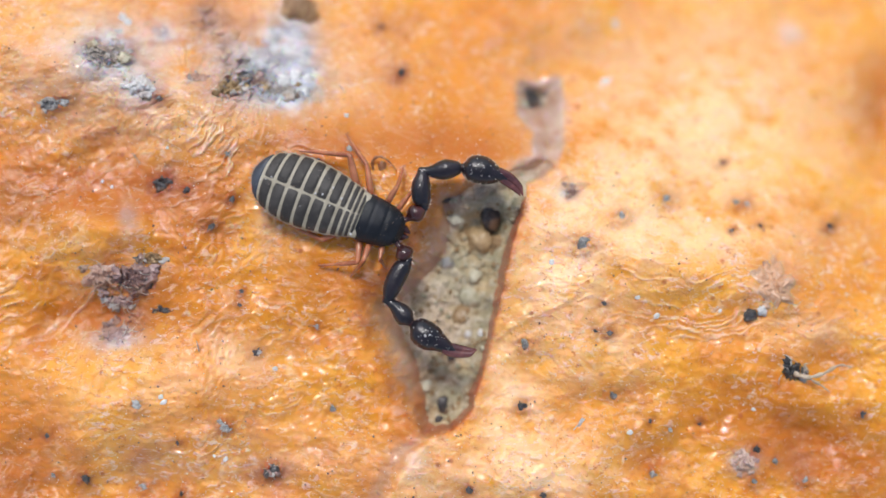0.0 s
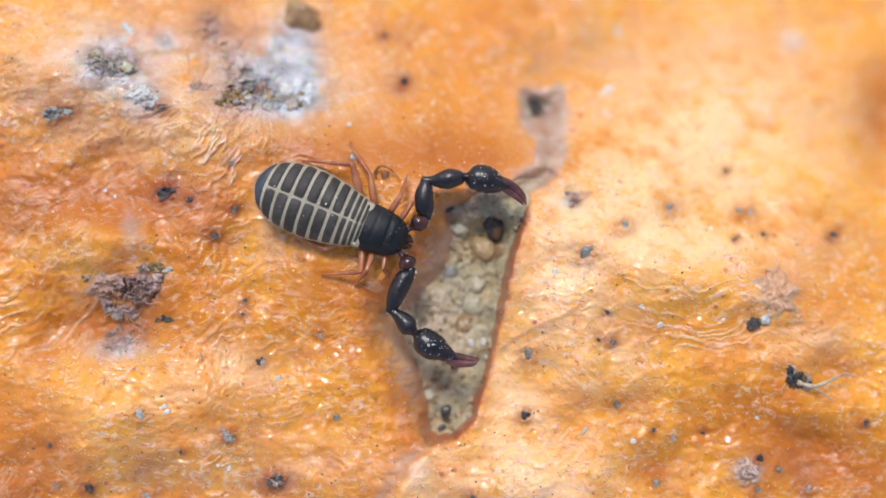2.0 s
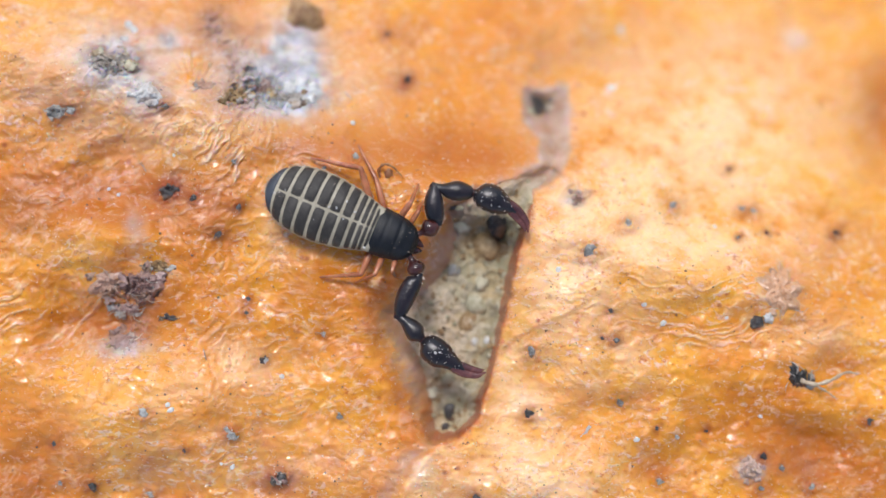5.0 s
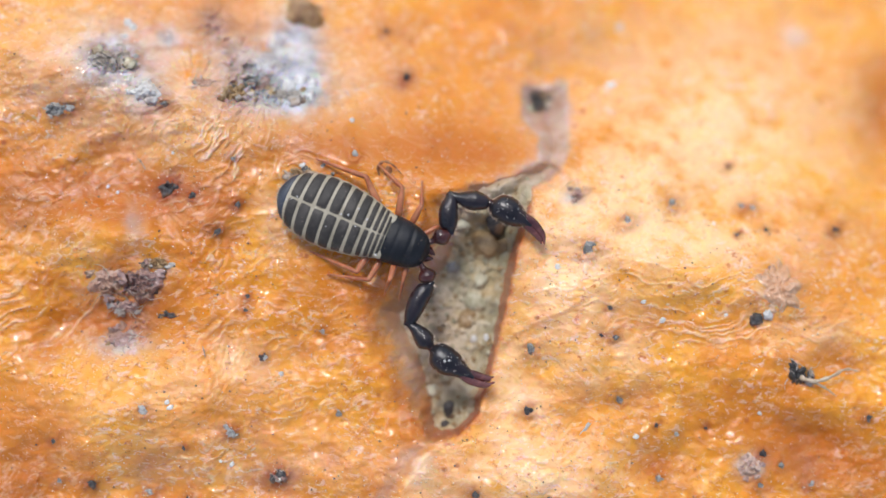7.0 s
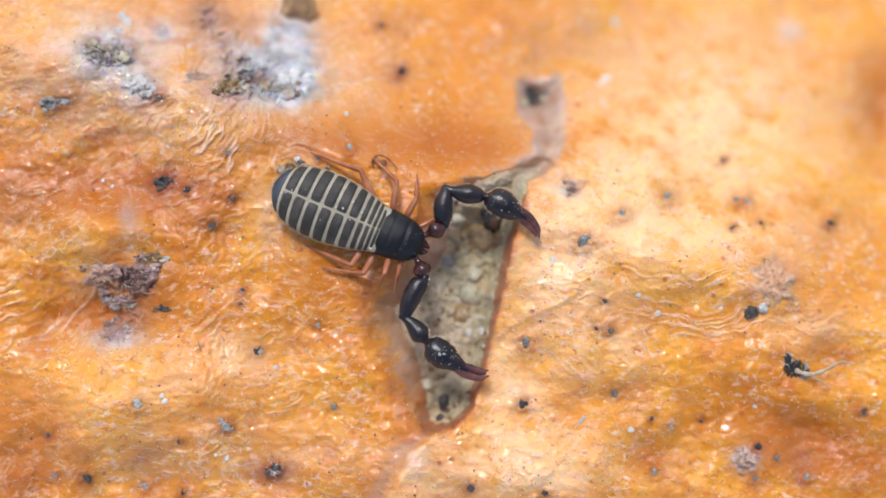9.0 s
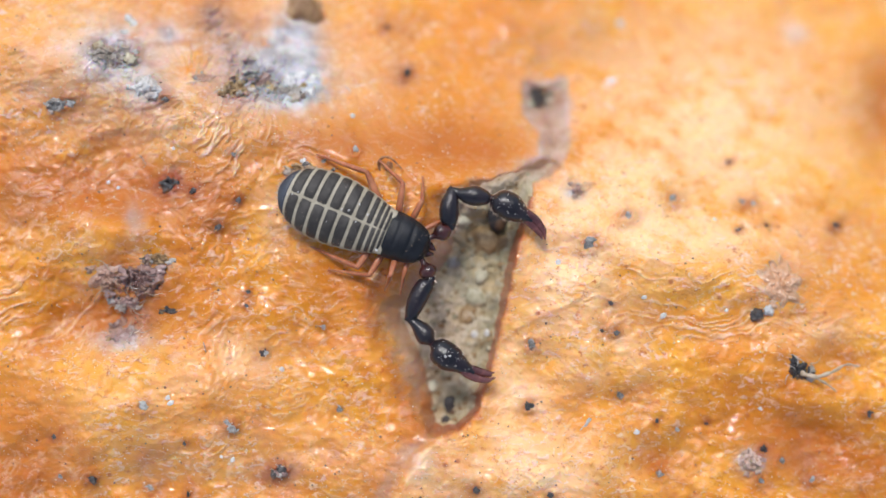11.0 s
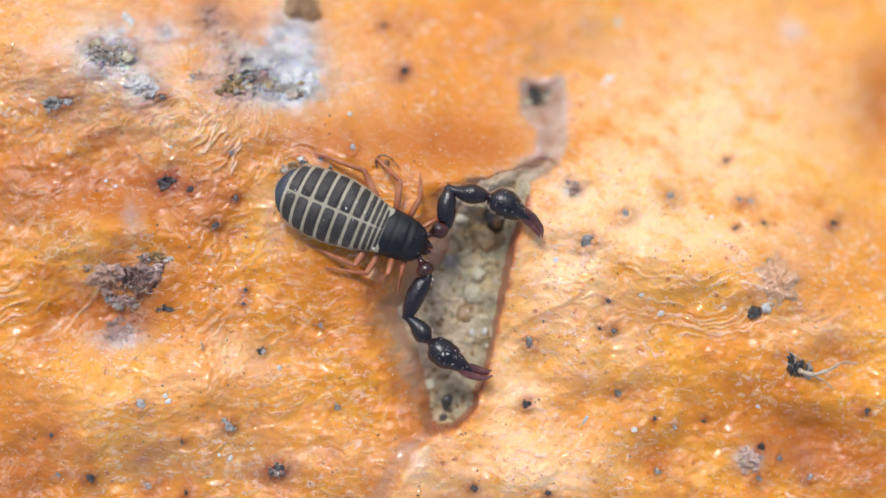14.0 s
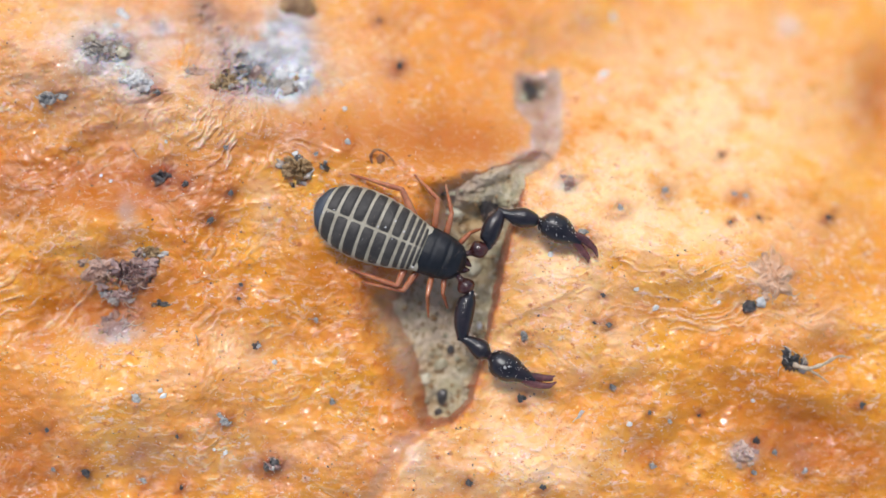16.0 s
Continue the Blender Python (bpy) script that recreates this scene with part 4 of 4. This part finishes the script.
def motions():
    walk(ANIMAL, [(t, stand(x, y, 0.03 + float(form(np.array(x), np.array(y))), a)) for t, x, y, a in TRAIL])
    for side, rows in REACH.items():
        lengths, m = LENGTHS[side], 1 if side == "left" else -1
        keys = {name: [] for name in ARMS[side]}
        for t, *turns in rows:
            x, y = BASE[side]
            for name, length, a in zip(("trochanter", "femur", "patella", "chela"), lengths, turns):
                keys[name].append((t, stand(x, y, PALP_Z, a)))
                x, y = x + length * math.cos(radians(a)), y + length * math.sin(radians(a))
            bend, gape = turns[4], turns[5]
            for name, out in (("fixed_finger", 1), ("movable_finger", -1)):
                keys[name].append((t, pose((lengths[3] - 0.02) * MM, out * m * 0.020 * MM, out * 0.015 * MM, 0, 0, bend + out * m * gape)))
        for name, path in keys.items():
            walk(ARMS[side][name], path)
    for k, (thigh, shin) in enumerate(LEGS):
        poses = [(t, *bent(k, x, y)) for t, x, y in STEPS[k]]
        walk(thigh, [(t, a) for t, a, b in poses])
        walk(shin, [(t, b) for t, a, b in poses])

# ---- crumbs and fibres lying on the skin ----


def crumb(u, v, size, material, label, name="soil_crumb", soil=False, flat=0.7, rough=0.5, group="crumbs on the rind", sink=0.1):
    """One small stone or crumb that rests on the skin."""
    rng = random.Random(int(u * 997 + v * 313))
    p = site(u, v, soil)
    bm = bmesh.new()
    lump(bm, (0, 0, 0), size, rng, rough, 3, flat)
    ob = part(name, bm, material)
    ob.location = (p + Vector((0, 0, size * flat * sink))) * MM
    return tagged(ob, label, "crumb" if name == "soil_crumb" else "grain", group)


def crust(root, u, v, size, material, stretch, height, seed, soil, folds=5.0):
    """A ragged mound of fused dirt that hugs the skin."""
    na, nr = 96, 22
    r, a = np.meshgrid(np.linspace(0, 1, nr), np.linspace(0, 2 * math.pi, na, False))
    edge = size * (1 + 0.40 * fbm(1.1 * np.cos(a) + seed, 1.1 * np.sin(a), seed, 2) + 0.10 * fbm(4 * np.cos(a), 4 * np.sin(a), seed + 5, 2))
    du, dv = r * edge * np.cos(a) * stretch[0], r * edge * np.sin(a) * stretch[1]
    base = (soil_height if soil else skin_height)(u + du, v + dv)[0] - site(u, v, soil).z
    rough = np.abs(fbm((u + du) * folds, (v + dv) * folds * 1.12, seed + 9, 3, 0.5)) * 1.3 + 0.25 * fbm((u + du) * 15, (v + dv) * 15, seed + 12, 2)
    z = base + height * (1 - r ** 3) * (0.25 + rough) - 0.05 * r ** 6
    bm = bmesh.new()
    grid = [[bm.verts.new((du[i, j], dv[i, j], z[i, j])) for j in range(1, nr)] for i in range(na)]
    top = bm.verts.new((0, 0, float(z[:, 0].mean())))
    for i in range(na):
        k = (i + 1) % na
        bm.faces.new((top, grid[i][0], grid[k][0]))
        for j in range(nr - 2):
            bm.faces.new((grid[i][j], grid[i][j + 1], grid[k][j + 1], grid[k][j]))
    part("crust", bm, material, root)


def clod(u, v, size, pieces, label, name="soil_clod", fibres=0, spread_by=1.0, flat=0.5, seed=1, stretch=(1.0, 1.0), soil=False, mound=0.45, folds=5.0):
    """A clump of several crumbs stuck together, perhaps with fibres."""
    rng = random.Random(seed)
    p = site(u, v, soil)
    root = tagged(new(name), label, "clod")
    root.empty_display_size = 0.001
    root.location = p * MM
    crust(root, u, v, size * 0.85 * spread_by, pieces[0][0], stretch, mound * size, seed, soil, folds)
    for material, share in pieces:
        for _ in range((share + 1) // 2):
            a, r = rng.uniform(0, 6.28), size * spread_by * math.sqrt(rng.random())
            s = min(size * rng.uniform(0.12, 0.34), rng.uniform(0.05, 0.11))
            bm = bmesh.new()
            du, dv = r * math.cos(a) * stretch[0], r * math.sin(a) * stretch[1]
            dz = site(u + du, v + dv, soil).z - p.z
            lump(bm, (du, dv, dz), s * 1.2, rng, 0.8, 3, flat)
            part("crumb", bm, material, root)
    for _ in range(fibres):
        a, r = rng.uniform(0, 6.28), size * spread_by * rng.uniform(0.3, 0.9)
        b, ln = rng.uniform(0, 6.28), size * rng.uniform(0.4, 1.0)
        x, y = r * math.cos(a) * stretch[0], r * math.sin(a) * stretch[1]
        z = site(u + x, v + y, soil).z - p.z + size * 0.12
        strand(root, [(x, y, z), (x + ln * .5 * math.cos(b), y + ln * .5 * math.sin(b), z + size * .12), (x + ln * math.cos(b + .4), y + ln * math.sin(b + .4), z - size * .1)], 0.011, GREY_FLUFF if rng.random() < 0.6 else FIBRE)
    return root


def strand(root, points, r, material=None, name="fibre", label=""):
    """A thin bent fibre through a few points."""
    bm = bmesh.new()
    pts = [Vector(p) for p in points]
    rings = []
    n = 4 * (len(pts) - 1)
    for i in range(n + 1):
        v = i / n * (len(pts) - 1)
        k = min(int(v), len(pts) - 2)
        f = v - k
        p0, p1, p2, p3 = pts[max(k - 1, 0)], pts[k], pts[k + 1], pts[min(k + 2, len(pts) - 1)]
        q = 0.5 * (2 * p1 + (p2 - p0) * f + (2 * p0 - 5 * p1 + 4 * p2 - p3) * f * f + (3 * p1 - p0 - 3 * p2 + p3) * f ** 3)
        d = (p2 - p1).normalized()
        s = d.cross(Vector((0, 0, 1)))
        s = s.normalized() if s.length > 1e-4 else Vector((1, 0, 0))
        t = s.cross(d)
        w = r * (1 - 0.75 * (i / n) ** 2) * (0.75 + 0.25 * math.sin(i * 2.1))
        rings.append([q + w * (math.cos(a) * s + 0.7 * math.sin(a) * t) for a in np.linspace(0, 6.283, 6, False)])
    loft(bm, rings)
    return part(name, bm, material or FIBRE, root, label)


DARK, GREY, WHITE = "small dark soil crumb stuck on the orange rind", "small grey mineral grain on the orange rind", "tiny white quartz grain on the orange rind"
for u, v, s in DARK_SPOTS:
    crumb(u, v, 0.85 * s, DARK_GRAIN, DARK)
for u, v, s in GREY_SPOTS:
    crumb(u, v, 0.68 * s, GREY_GRAIN, GREY)
for u, v, s in WHITE_SPOTS:
    crumb(u, v, s, WHITE_GRAIN, WHITE, "quartz_grain", rough=0.2)
# white lumps added to imitate bright glints on the scars and wet mould
for u, v, s in ((-5.62, 4.10, 0.09), (-5.78, 3.95, 0.07), (-2.66, 3.16, 0.13), (-2.42, 3.10, 0.10), (-2.85, 3.10, 0.10), (-5.70, 4.16, 0.10)):
    crumb(u, v, s, WHITE_GRAIN, "white lump standing in for a bright glint on a scar of the rind", "mineral_lump", flat=0.5, rough=0.5)
shard = crumb(2.42, -2.95, 0.13, WHITE_GRAIN, "narrow white flake lying on the rind", "white_flake", flat=0.3)
shard.scale, shard.rotation_euler = (1.3, 0.45, 1.0), (0, 0, radians(55))

# brown clod at the upper edge, its foot dark and wet
crumb(-2.64, 4.30, 0.45, BROWN_GRAIN, "large rounded brown clod on grey mould", "brown_clod", flat=0.8, rough=0.38)
clod(-3.80, 2.98, 0.24, ((TAN_GRAIN, 6), (GREY_FLUFF, 5), (DARK_GRAIN, 3)), "crumbly tan and grey dirt on a scar", fibres=5, seed=5, stretch=(1.2, 0.8), mound=0.35)
clod(-4.35, 3.15, 0.16, ((PINK_FLAKE, 4), (GREY_FLUFF, 3)), "pinkish grey dirt flakes on a scar", fibres=3, seed=7, stretch=(1.6, 0.7), mound=0.25)
clod(-3.35, 3.12, 0.20, ((RED_CRUST, 4), (TAN_GRAIN, 4), (GREY_GRAIN, 3)), "crumbly reddish dirt on a scar", fibres=4, seed=4, stretch=(1.3, 0.7), mound=0.3)
clod(-2.85, 2.92, 0.30, ((GREY_FLUFF, 4), (TAN_GRAIN, 5), (WHITE_GRAIN, 5), (DARK_GRAIN, 1)), "grey, tan and white crumbs on wet mould", seed=6, stretch=(1.4, 0.6), mound=0.16, folds=3.0)
clod(-6.0, 3.55, 0.34, ((GREY_FLUFF, 4), (OLIVE_GRAIN, 4), (DARK_GRAIN, 1)), "grey dirt crust on a pale scar", seed=8, fibres=2, stretch=(1.3, 0.8), mound=0.22, folds=3.0)
clod(-5.40, 3.00, 0.28, ((WHITE_GRAIN, 5), (GREY_FLUFF, 3), (OLIVE_GRAIN, 2)), "pale grey and white crust on a scar", seed=48, stretch=(1.2, 0.9), mound=0.34, flat=0.4, folds=2.6)
clod(-6.98, 2.66, 0.18, ((GREY_GRAIN, 5), (DARK_GRAIN, 2)), "two grey flakes side by side", seed=9, stretch=(1.5, 0.8))
clod(-5.0, 1.27, 0.15, ((DARK_GRAIN, 6), (GREY_FLUFF, 3)), "small dark crumb cluster on the rind", seed=10)
clod(-2.58, 1.40, 0.31, ((TAN_GRAIN, 8), (DARK_GRAIN, 6), (WHITE_GRAIN, 3), (GREY_FLUFF, 3)), "tan and black clod with a white grain", seed=12, mound=0.6)
clod(-2.08, 1.44, 0.10, ((DARK_GRAIN, 3), (GREY_GRAIN, 2)), "small dark crumbs beside the clod", seed=13)
clod(-5.45, -0.42, 0.42, ((RED_CRUST, 5), (PINK_FLAKE, 4), (DARK_GRAIN, 3)), "frayed reddish brown dirt crust on a large scar", fibres=9, seed=14, mound=0.36, flat=0.3, stretch=(1.0, 0.95), folds=3.4)
clod(-6.05, -0.38, 0.40, ((PINK_FLAKE, 4), (RED_CRUST, 3)), "pinkish translucent flakes beside the crust", fibres=3, seed=44, mound=0.24, flat=0.3, stretch=(1.2, 0.8), folds=2.8)
clod(-5.75, -0.82, 0.26, ((RED_CRUST, 3), (GREY_FLUFF, 8), (DARK_GRAIN, 2)), "grey frayed dirt at the edge of the crust", fibres=14, seed=41, mound=0.36, flat=0.35, stretch=(1.3, 0.6), folds=4.0)
clod(-5.15, -0.06, 0.20, ((TAN_GRAIN, 6), (GREY_FLUFF, 3)), "tan crumb at the edge of the crust", seed=15, stretch=(1.6, 0.6))
clod(-5.80, -1.40, 0.34, ((RED_CRUST, 3), (PINK_FLAKE, 3), (TAN_GRAIN, 2)), "brown frayed film with fibres below the crust", fibres=9, seed=16, flat=0.3, mound=0.10, stretch=(1.2, 0.6), folds=3.0)
clod(-4.95, -0.98, 0.12, ((DARK_GRAIN, 4), (TAN_GRAIN, 2)), "dark narrow sliver of bark", seed=17, stretch=(1.6, 0.5))
crumb(5.42, -1.02, 0.14, DARK_GRAIN, "black crumb beside a pale grain", rough=0.3)
crumb(5.62, -0.94, 0.11, WHITE_GRAIN, "pale grey grain beside a black crumb", "quartz_grain", rough=0.4)
clod(5.85, -0.42, 0.50, ((PINK_SCAR, 2), (PINK_FLAKE, 2)), "pinkish grey curled flap on a scar", fibres=3, seed=19, mound=0.26, flat=0.25, stretch=(1.0, 1.1), folds=2.2)
twig = clod(6.18, -2.0, 0.30, ((DARK_GRAIN, 6), (GREY_FLUFF, 5), (BROWN_GRAIN, 2)), "black crumb with a pale curved fibre", fibres=10, seed=20, spread_by=0.8, stretch=(1.2, 0.9), mound=0.3, folds=3.5)
strand(twig, [(-0.02, -0.03, 0.12), (0.22, -0.1, 0.16), (0.5, -0.02, 0.18), (0.78, 0.12, 0.16), (1.0, 0.08, 0.14)], 0.055, FIBRE, "long_fibre", "pale curved dry fibre")
strand(twig, [(0.1, -0.06, 0.1), (0.4, -0.2, 0.12), (0.62, -0.36, 0.1)], 0.035)
clod(-3.32, -1.72, 0.09, ((DARK_GRAIN, 3), (GREY_FLUFF, 2)), "dark flake on the rind", seed=21)
clod(-3.88, -3.05, 0.10, ((GREY_GRAIN, 4), (DARK_GRAIN, 2)), "grey flakes on the rind", seed=22)
clod(-3.02, -3.80, 0.12, ((RED_CRUST, 4), (GREY_FLUFF, 4), (DARK_GRAIN, 4)), "dark crumbly dirt on a scar", seed=23, fibres=6)
clod(5.3, -3.6, 0.25, ((PINK_FLAKE, 5), (RED_CRUST, 2)), "purplish grey flaky scar", seed=24, flat=0.3, mound=0.14, folds=3.0)
clod(2.25, 1.18, 0.14, ((RED_CRUST, 4), (GREY_FLUFF, 3)), "purplish scar with flakes", seed=25, flat=0.35)
clod(1.50, 2.80, 0.30, ((DARK_GRAIN, 12), (TAN_GRAIN, 4), (OLIVE_GRAIN, 2)), "dark and tan dirt in the narrow end of the tear", seed=26, soil=True)

# curled flake beside the animal
curl = tagged(new("curled_flake"), "small curled brown plant flake on the rind", "flake")
curl.empty_display_size = 0.001
curl.location = site(-1.12, 1.60) * MM
strand(curl, [(-0.14, -0.10, 0.02), (-0.15, 0.06, 0.08), (-0.05, 0.15, 0.14), (0.10, 0.10, 0.12), (0.26, -0.06, 0.06)], 0.04, FLAKE, "rim", "pale rolled rim")
bm = bmesh.new()
lump(bm, (0.02, -0.02, 0.03), 0.09, random.Random(2), 0.3, 2, 0.6)
part("core", bm, FLAKE, curl)

# hairs and splinters
for i, (u, v, a, ln) in enumerate(((-4.35, -1.60, 105, 0.2), (-3.80, 1.82, 80, 0.16), (-1.82, 2.95, 130, 0.2), (-5.45, 1.70, 125, 0.25), (5.05, 0.48, 140, 0.1), (-2.3, -1.25, 160, 0.16))):
    hair = tagged(new("splinter"), "thin dark splinter lying on the rind", "splinter", "splinters")
    hair.empty_display_size = 0.001
    hair.location = site(u, v) * MM
    c, s = math.cos(radians(a)) * ln / 2, math.sin(radians(a)) * ln / 2
    strand(hair, [(-c, -s, 0.03), (0.01, 0.01, 0.05), (c, s, 0.03)], 0.014, GREY_FLUFF)

# ---- stones in the soil of the tear ----
for u, v, s, mat, label in ((0.81, 0.74, 0.27, DARK_GRAIN, "dark rounded stone in the soil"), (0.62, 0.28, 0.25, TAN_GRAIN, "tan clay lump in the soil"), (0.92, 0.22, 0.20, TAN_GRAIN, "tan clay lump in the soil"),
                            (0.42, 0.36, 0.16, TAN_GRAIN, "tan clay lump in the soil"), (0.67, -1.36, 0.095, WHITE_GRAIN, "white quartz stone in the soil"), (0.42, -1.38, 0.085, WHITE_GRAIN, "white quartz stone in the soil"),
                            (0.02, -2.66, 0.15, DARK_GRAIN, "dark shiny bead-like stone in the soil"), (-0.07, -2.90, 0.08, DARK_GRAIN, "dark small stone in the soil"), (-0.30, -2.30, 0.14, OLIVE_GRAIN, "pale olive stone in the soil"),
                            (-0.05, -2.05, 0.14, OLIVE_GRAIN, "pale olive stone in the soil"), (0.45, -0.75, 0.20, OLIVE_GRAIN, "pale olive stone in the soil"), (0.3, -1.02, 0.16, TAN_GRAIN, "tan clay lump in the soil"),
                            (0.2, 0.65, 0.16, OLIVE_GRAIN, "pale olive stone in the soil"), (-0.55, -2.05, 0.07, WHITE_GRAIN, "white quartz stone in the soil"), (-0.86, -1.46, 0.07, WHITE_GRAIN, "white quartz stone in the soil"),
                            (-1.05, -0.72, 0.13, DARK_GRAIN, "dark crumb at the edge of the tear"), (0.02, 1.00, 0.09, DARK_GRAIN, "dark small stone in the soil"), (0.55, -0.35, 0.17, OLIVE_GRAIN, "pale olive stone in the soil"),
                            (0.14, -1.78, 0.10, DARK_GRAIN, "dark small stone in the soil"), (0.05, -0.12, 0.12, GREY_GRAIN, "grey stone in the soil")):
    crumb(u, v, s, mat, label, "soil_stone", True, 0.7, 0.25, "stones in the tear", -0.1)


def scatter(name, count, box, sizes, material, label, seed, soil):
    """Countless fine grains."""
    rng = random.Random(seed)
    bm = bmesh.new()
    us = np.array([[rng.uniform(box[0], box[1]) for _ in range(count)]])
    vs = np.array([[rng.uniform(box[2], box[3]) for _ in range(count)]])
    hs = (soil_height if soil else skin_height)(us, vs)[0]
    ds = tear(us, vs)
    for u, v, h, d in zip(us[0], vs[0], hs[0], ds[0]):
        if (d < 0.02) != soil or (soil and v > 1.1 and rng.random() < 0.75):
            continue
        r = rng.uniform(*sizes) * rng.choice((0.6, 0.8, 1.0))
        # k keeps each grain on its line of sight from the camera
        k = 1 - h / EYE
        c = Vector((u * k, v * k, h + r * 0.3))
        turn = Euler((rng.uniform(0, 3), rng.uniform(0, 3), rng.uniform(0, 3))).to_matrix()
        vs8 = [bm.verts.new(c + turn @ Vector((r * x * rng.uniform(0.7, 1.2), r * y * rng.uniform(0.7, 1.2), r * z * rng.uniform(0.7, 1.2)))) for x, y, z in
               ((1, 0, 0), (-1, 0, 0), (0, 1, 0), (0, -1, 0), (0, 0, 1), (0, 0, -1))]
        for a, b in ((0, 2), (2, 1), (1, 3), (3, 0)):
            bm.faces.new((vs8[a], vs8[b], vs8[4]))
            bm.faces.new((vs8[b], vs8[a], vs8[5]))
    tagged(part(name, bm, material, None, label), category="grains", kind="stuff")


scatter("soil_grains", 420, (-1.2, 2.1, -3.1, 3.1), (0.03, 0.085), OLIVE_GRAIN, "pale olive soil grains filling the tear", 31, True)
scatter("dark_soil_grains", 45, (-1.2, 2.1, -3.1, 3.1), (0.02, 0.07), DARK_GRAIN, "dark soil grains filling the tear", 32, True)
scatter("tan_soil_grains", 500, (-1.2, 2.1, -3.1, 3.1), (0.03, 0.08), TAN_GRAIN, "tan soil grains filling the tear", 33, True)
# pale specks added in place of the rind's tiny highlights
scatter("wax_specks", 4600, (-8, 8, -4.6, 4.6), (0.006, 0.019), GLINT, "fine pale specks standing in for glints on the orange rind", 34, False)
scatter("dark_dust", 700, (-8, 8, -4.6, 4.6), (0.009, 0.028), DARK_GRAIN, "fine dark dust on the orange rind", 35, False)

motions()
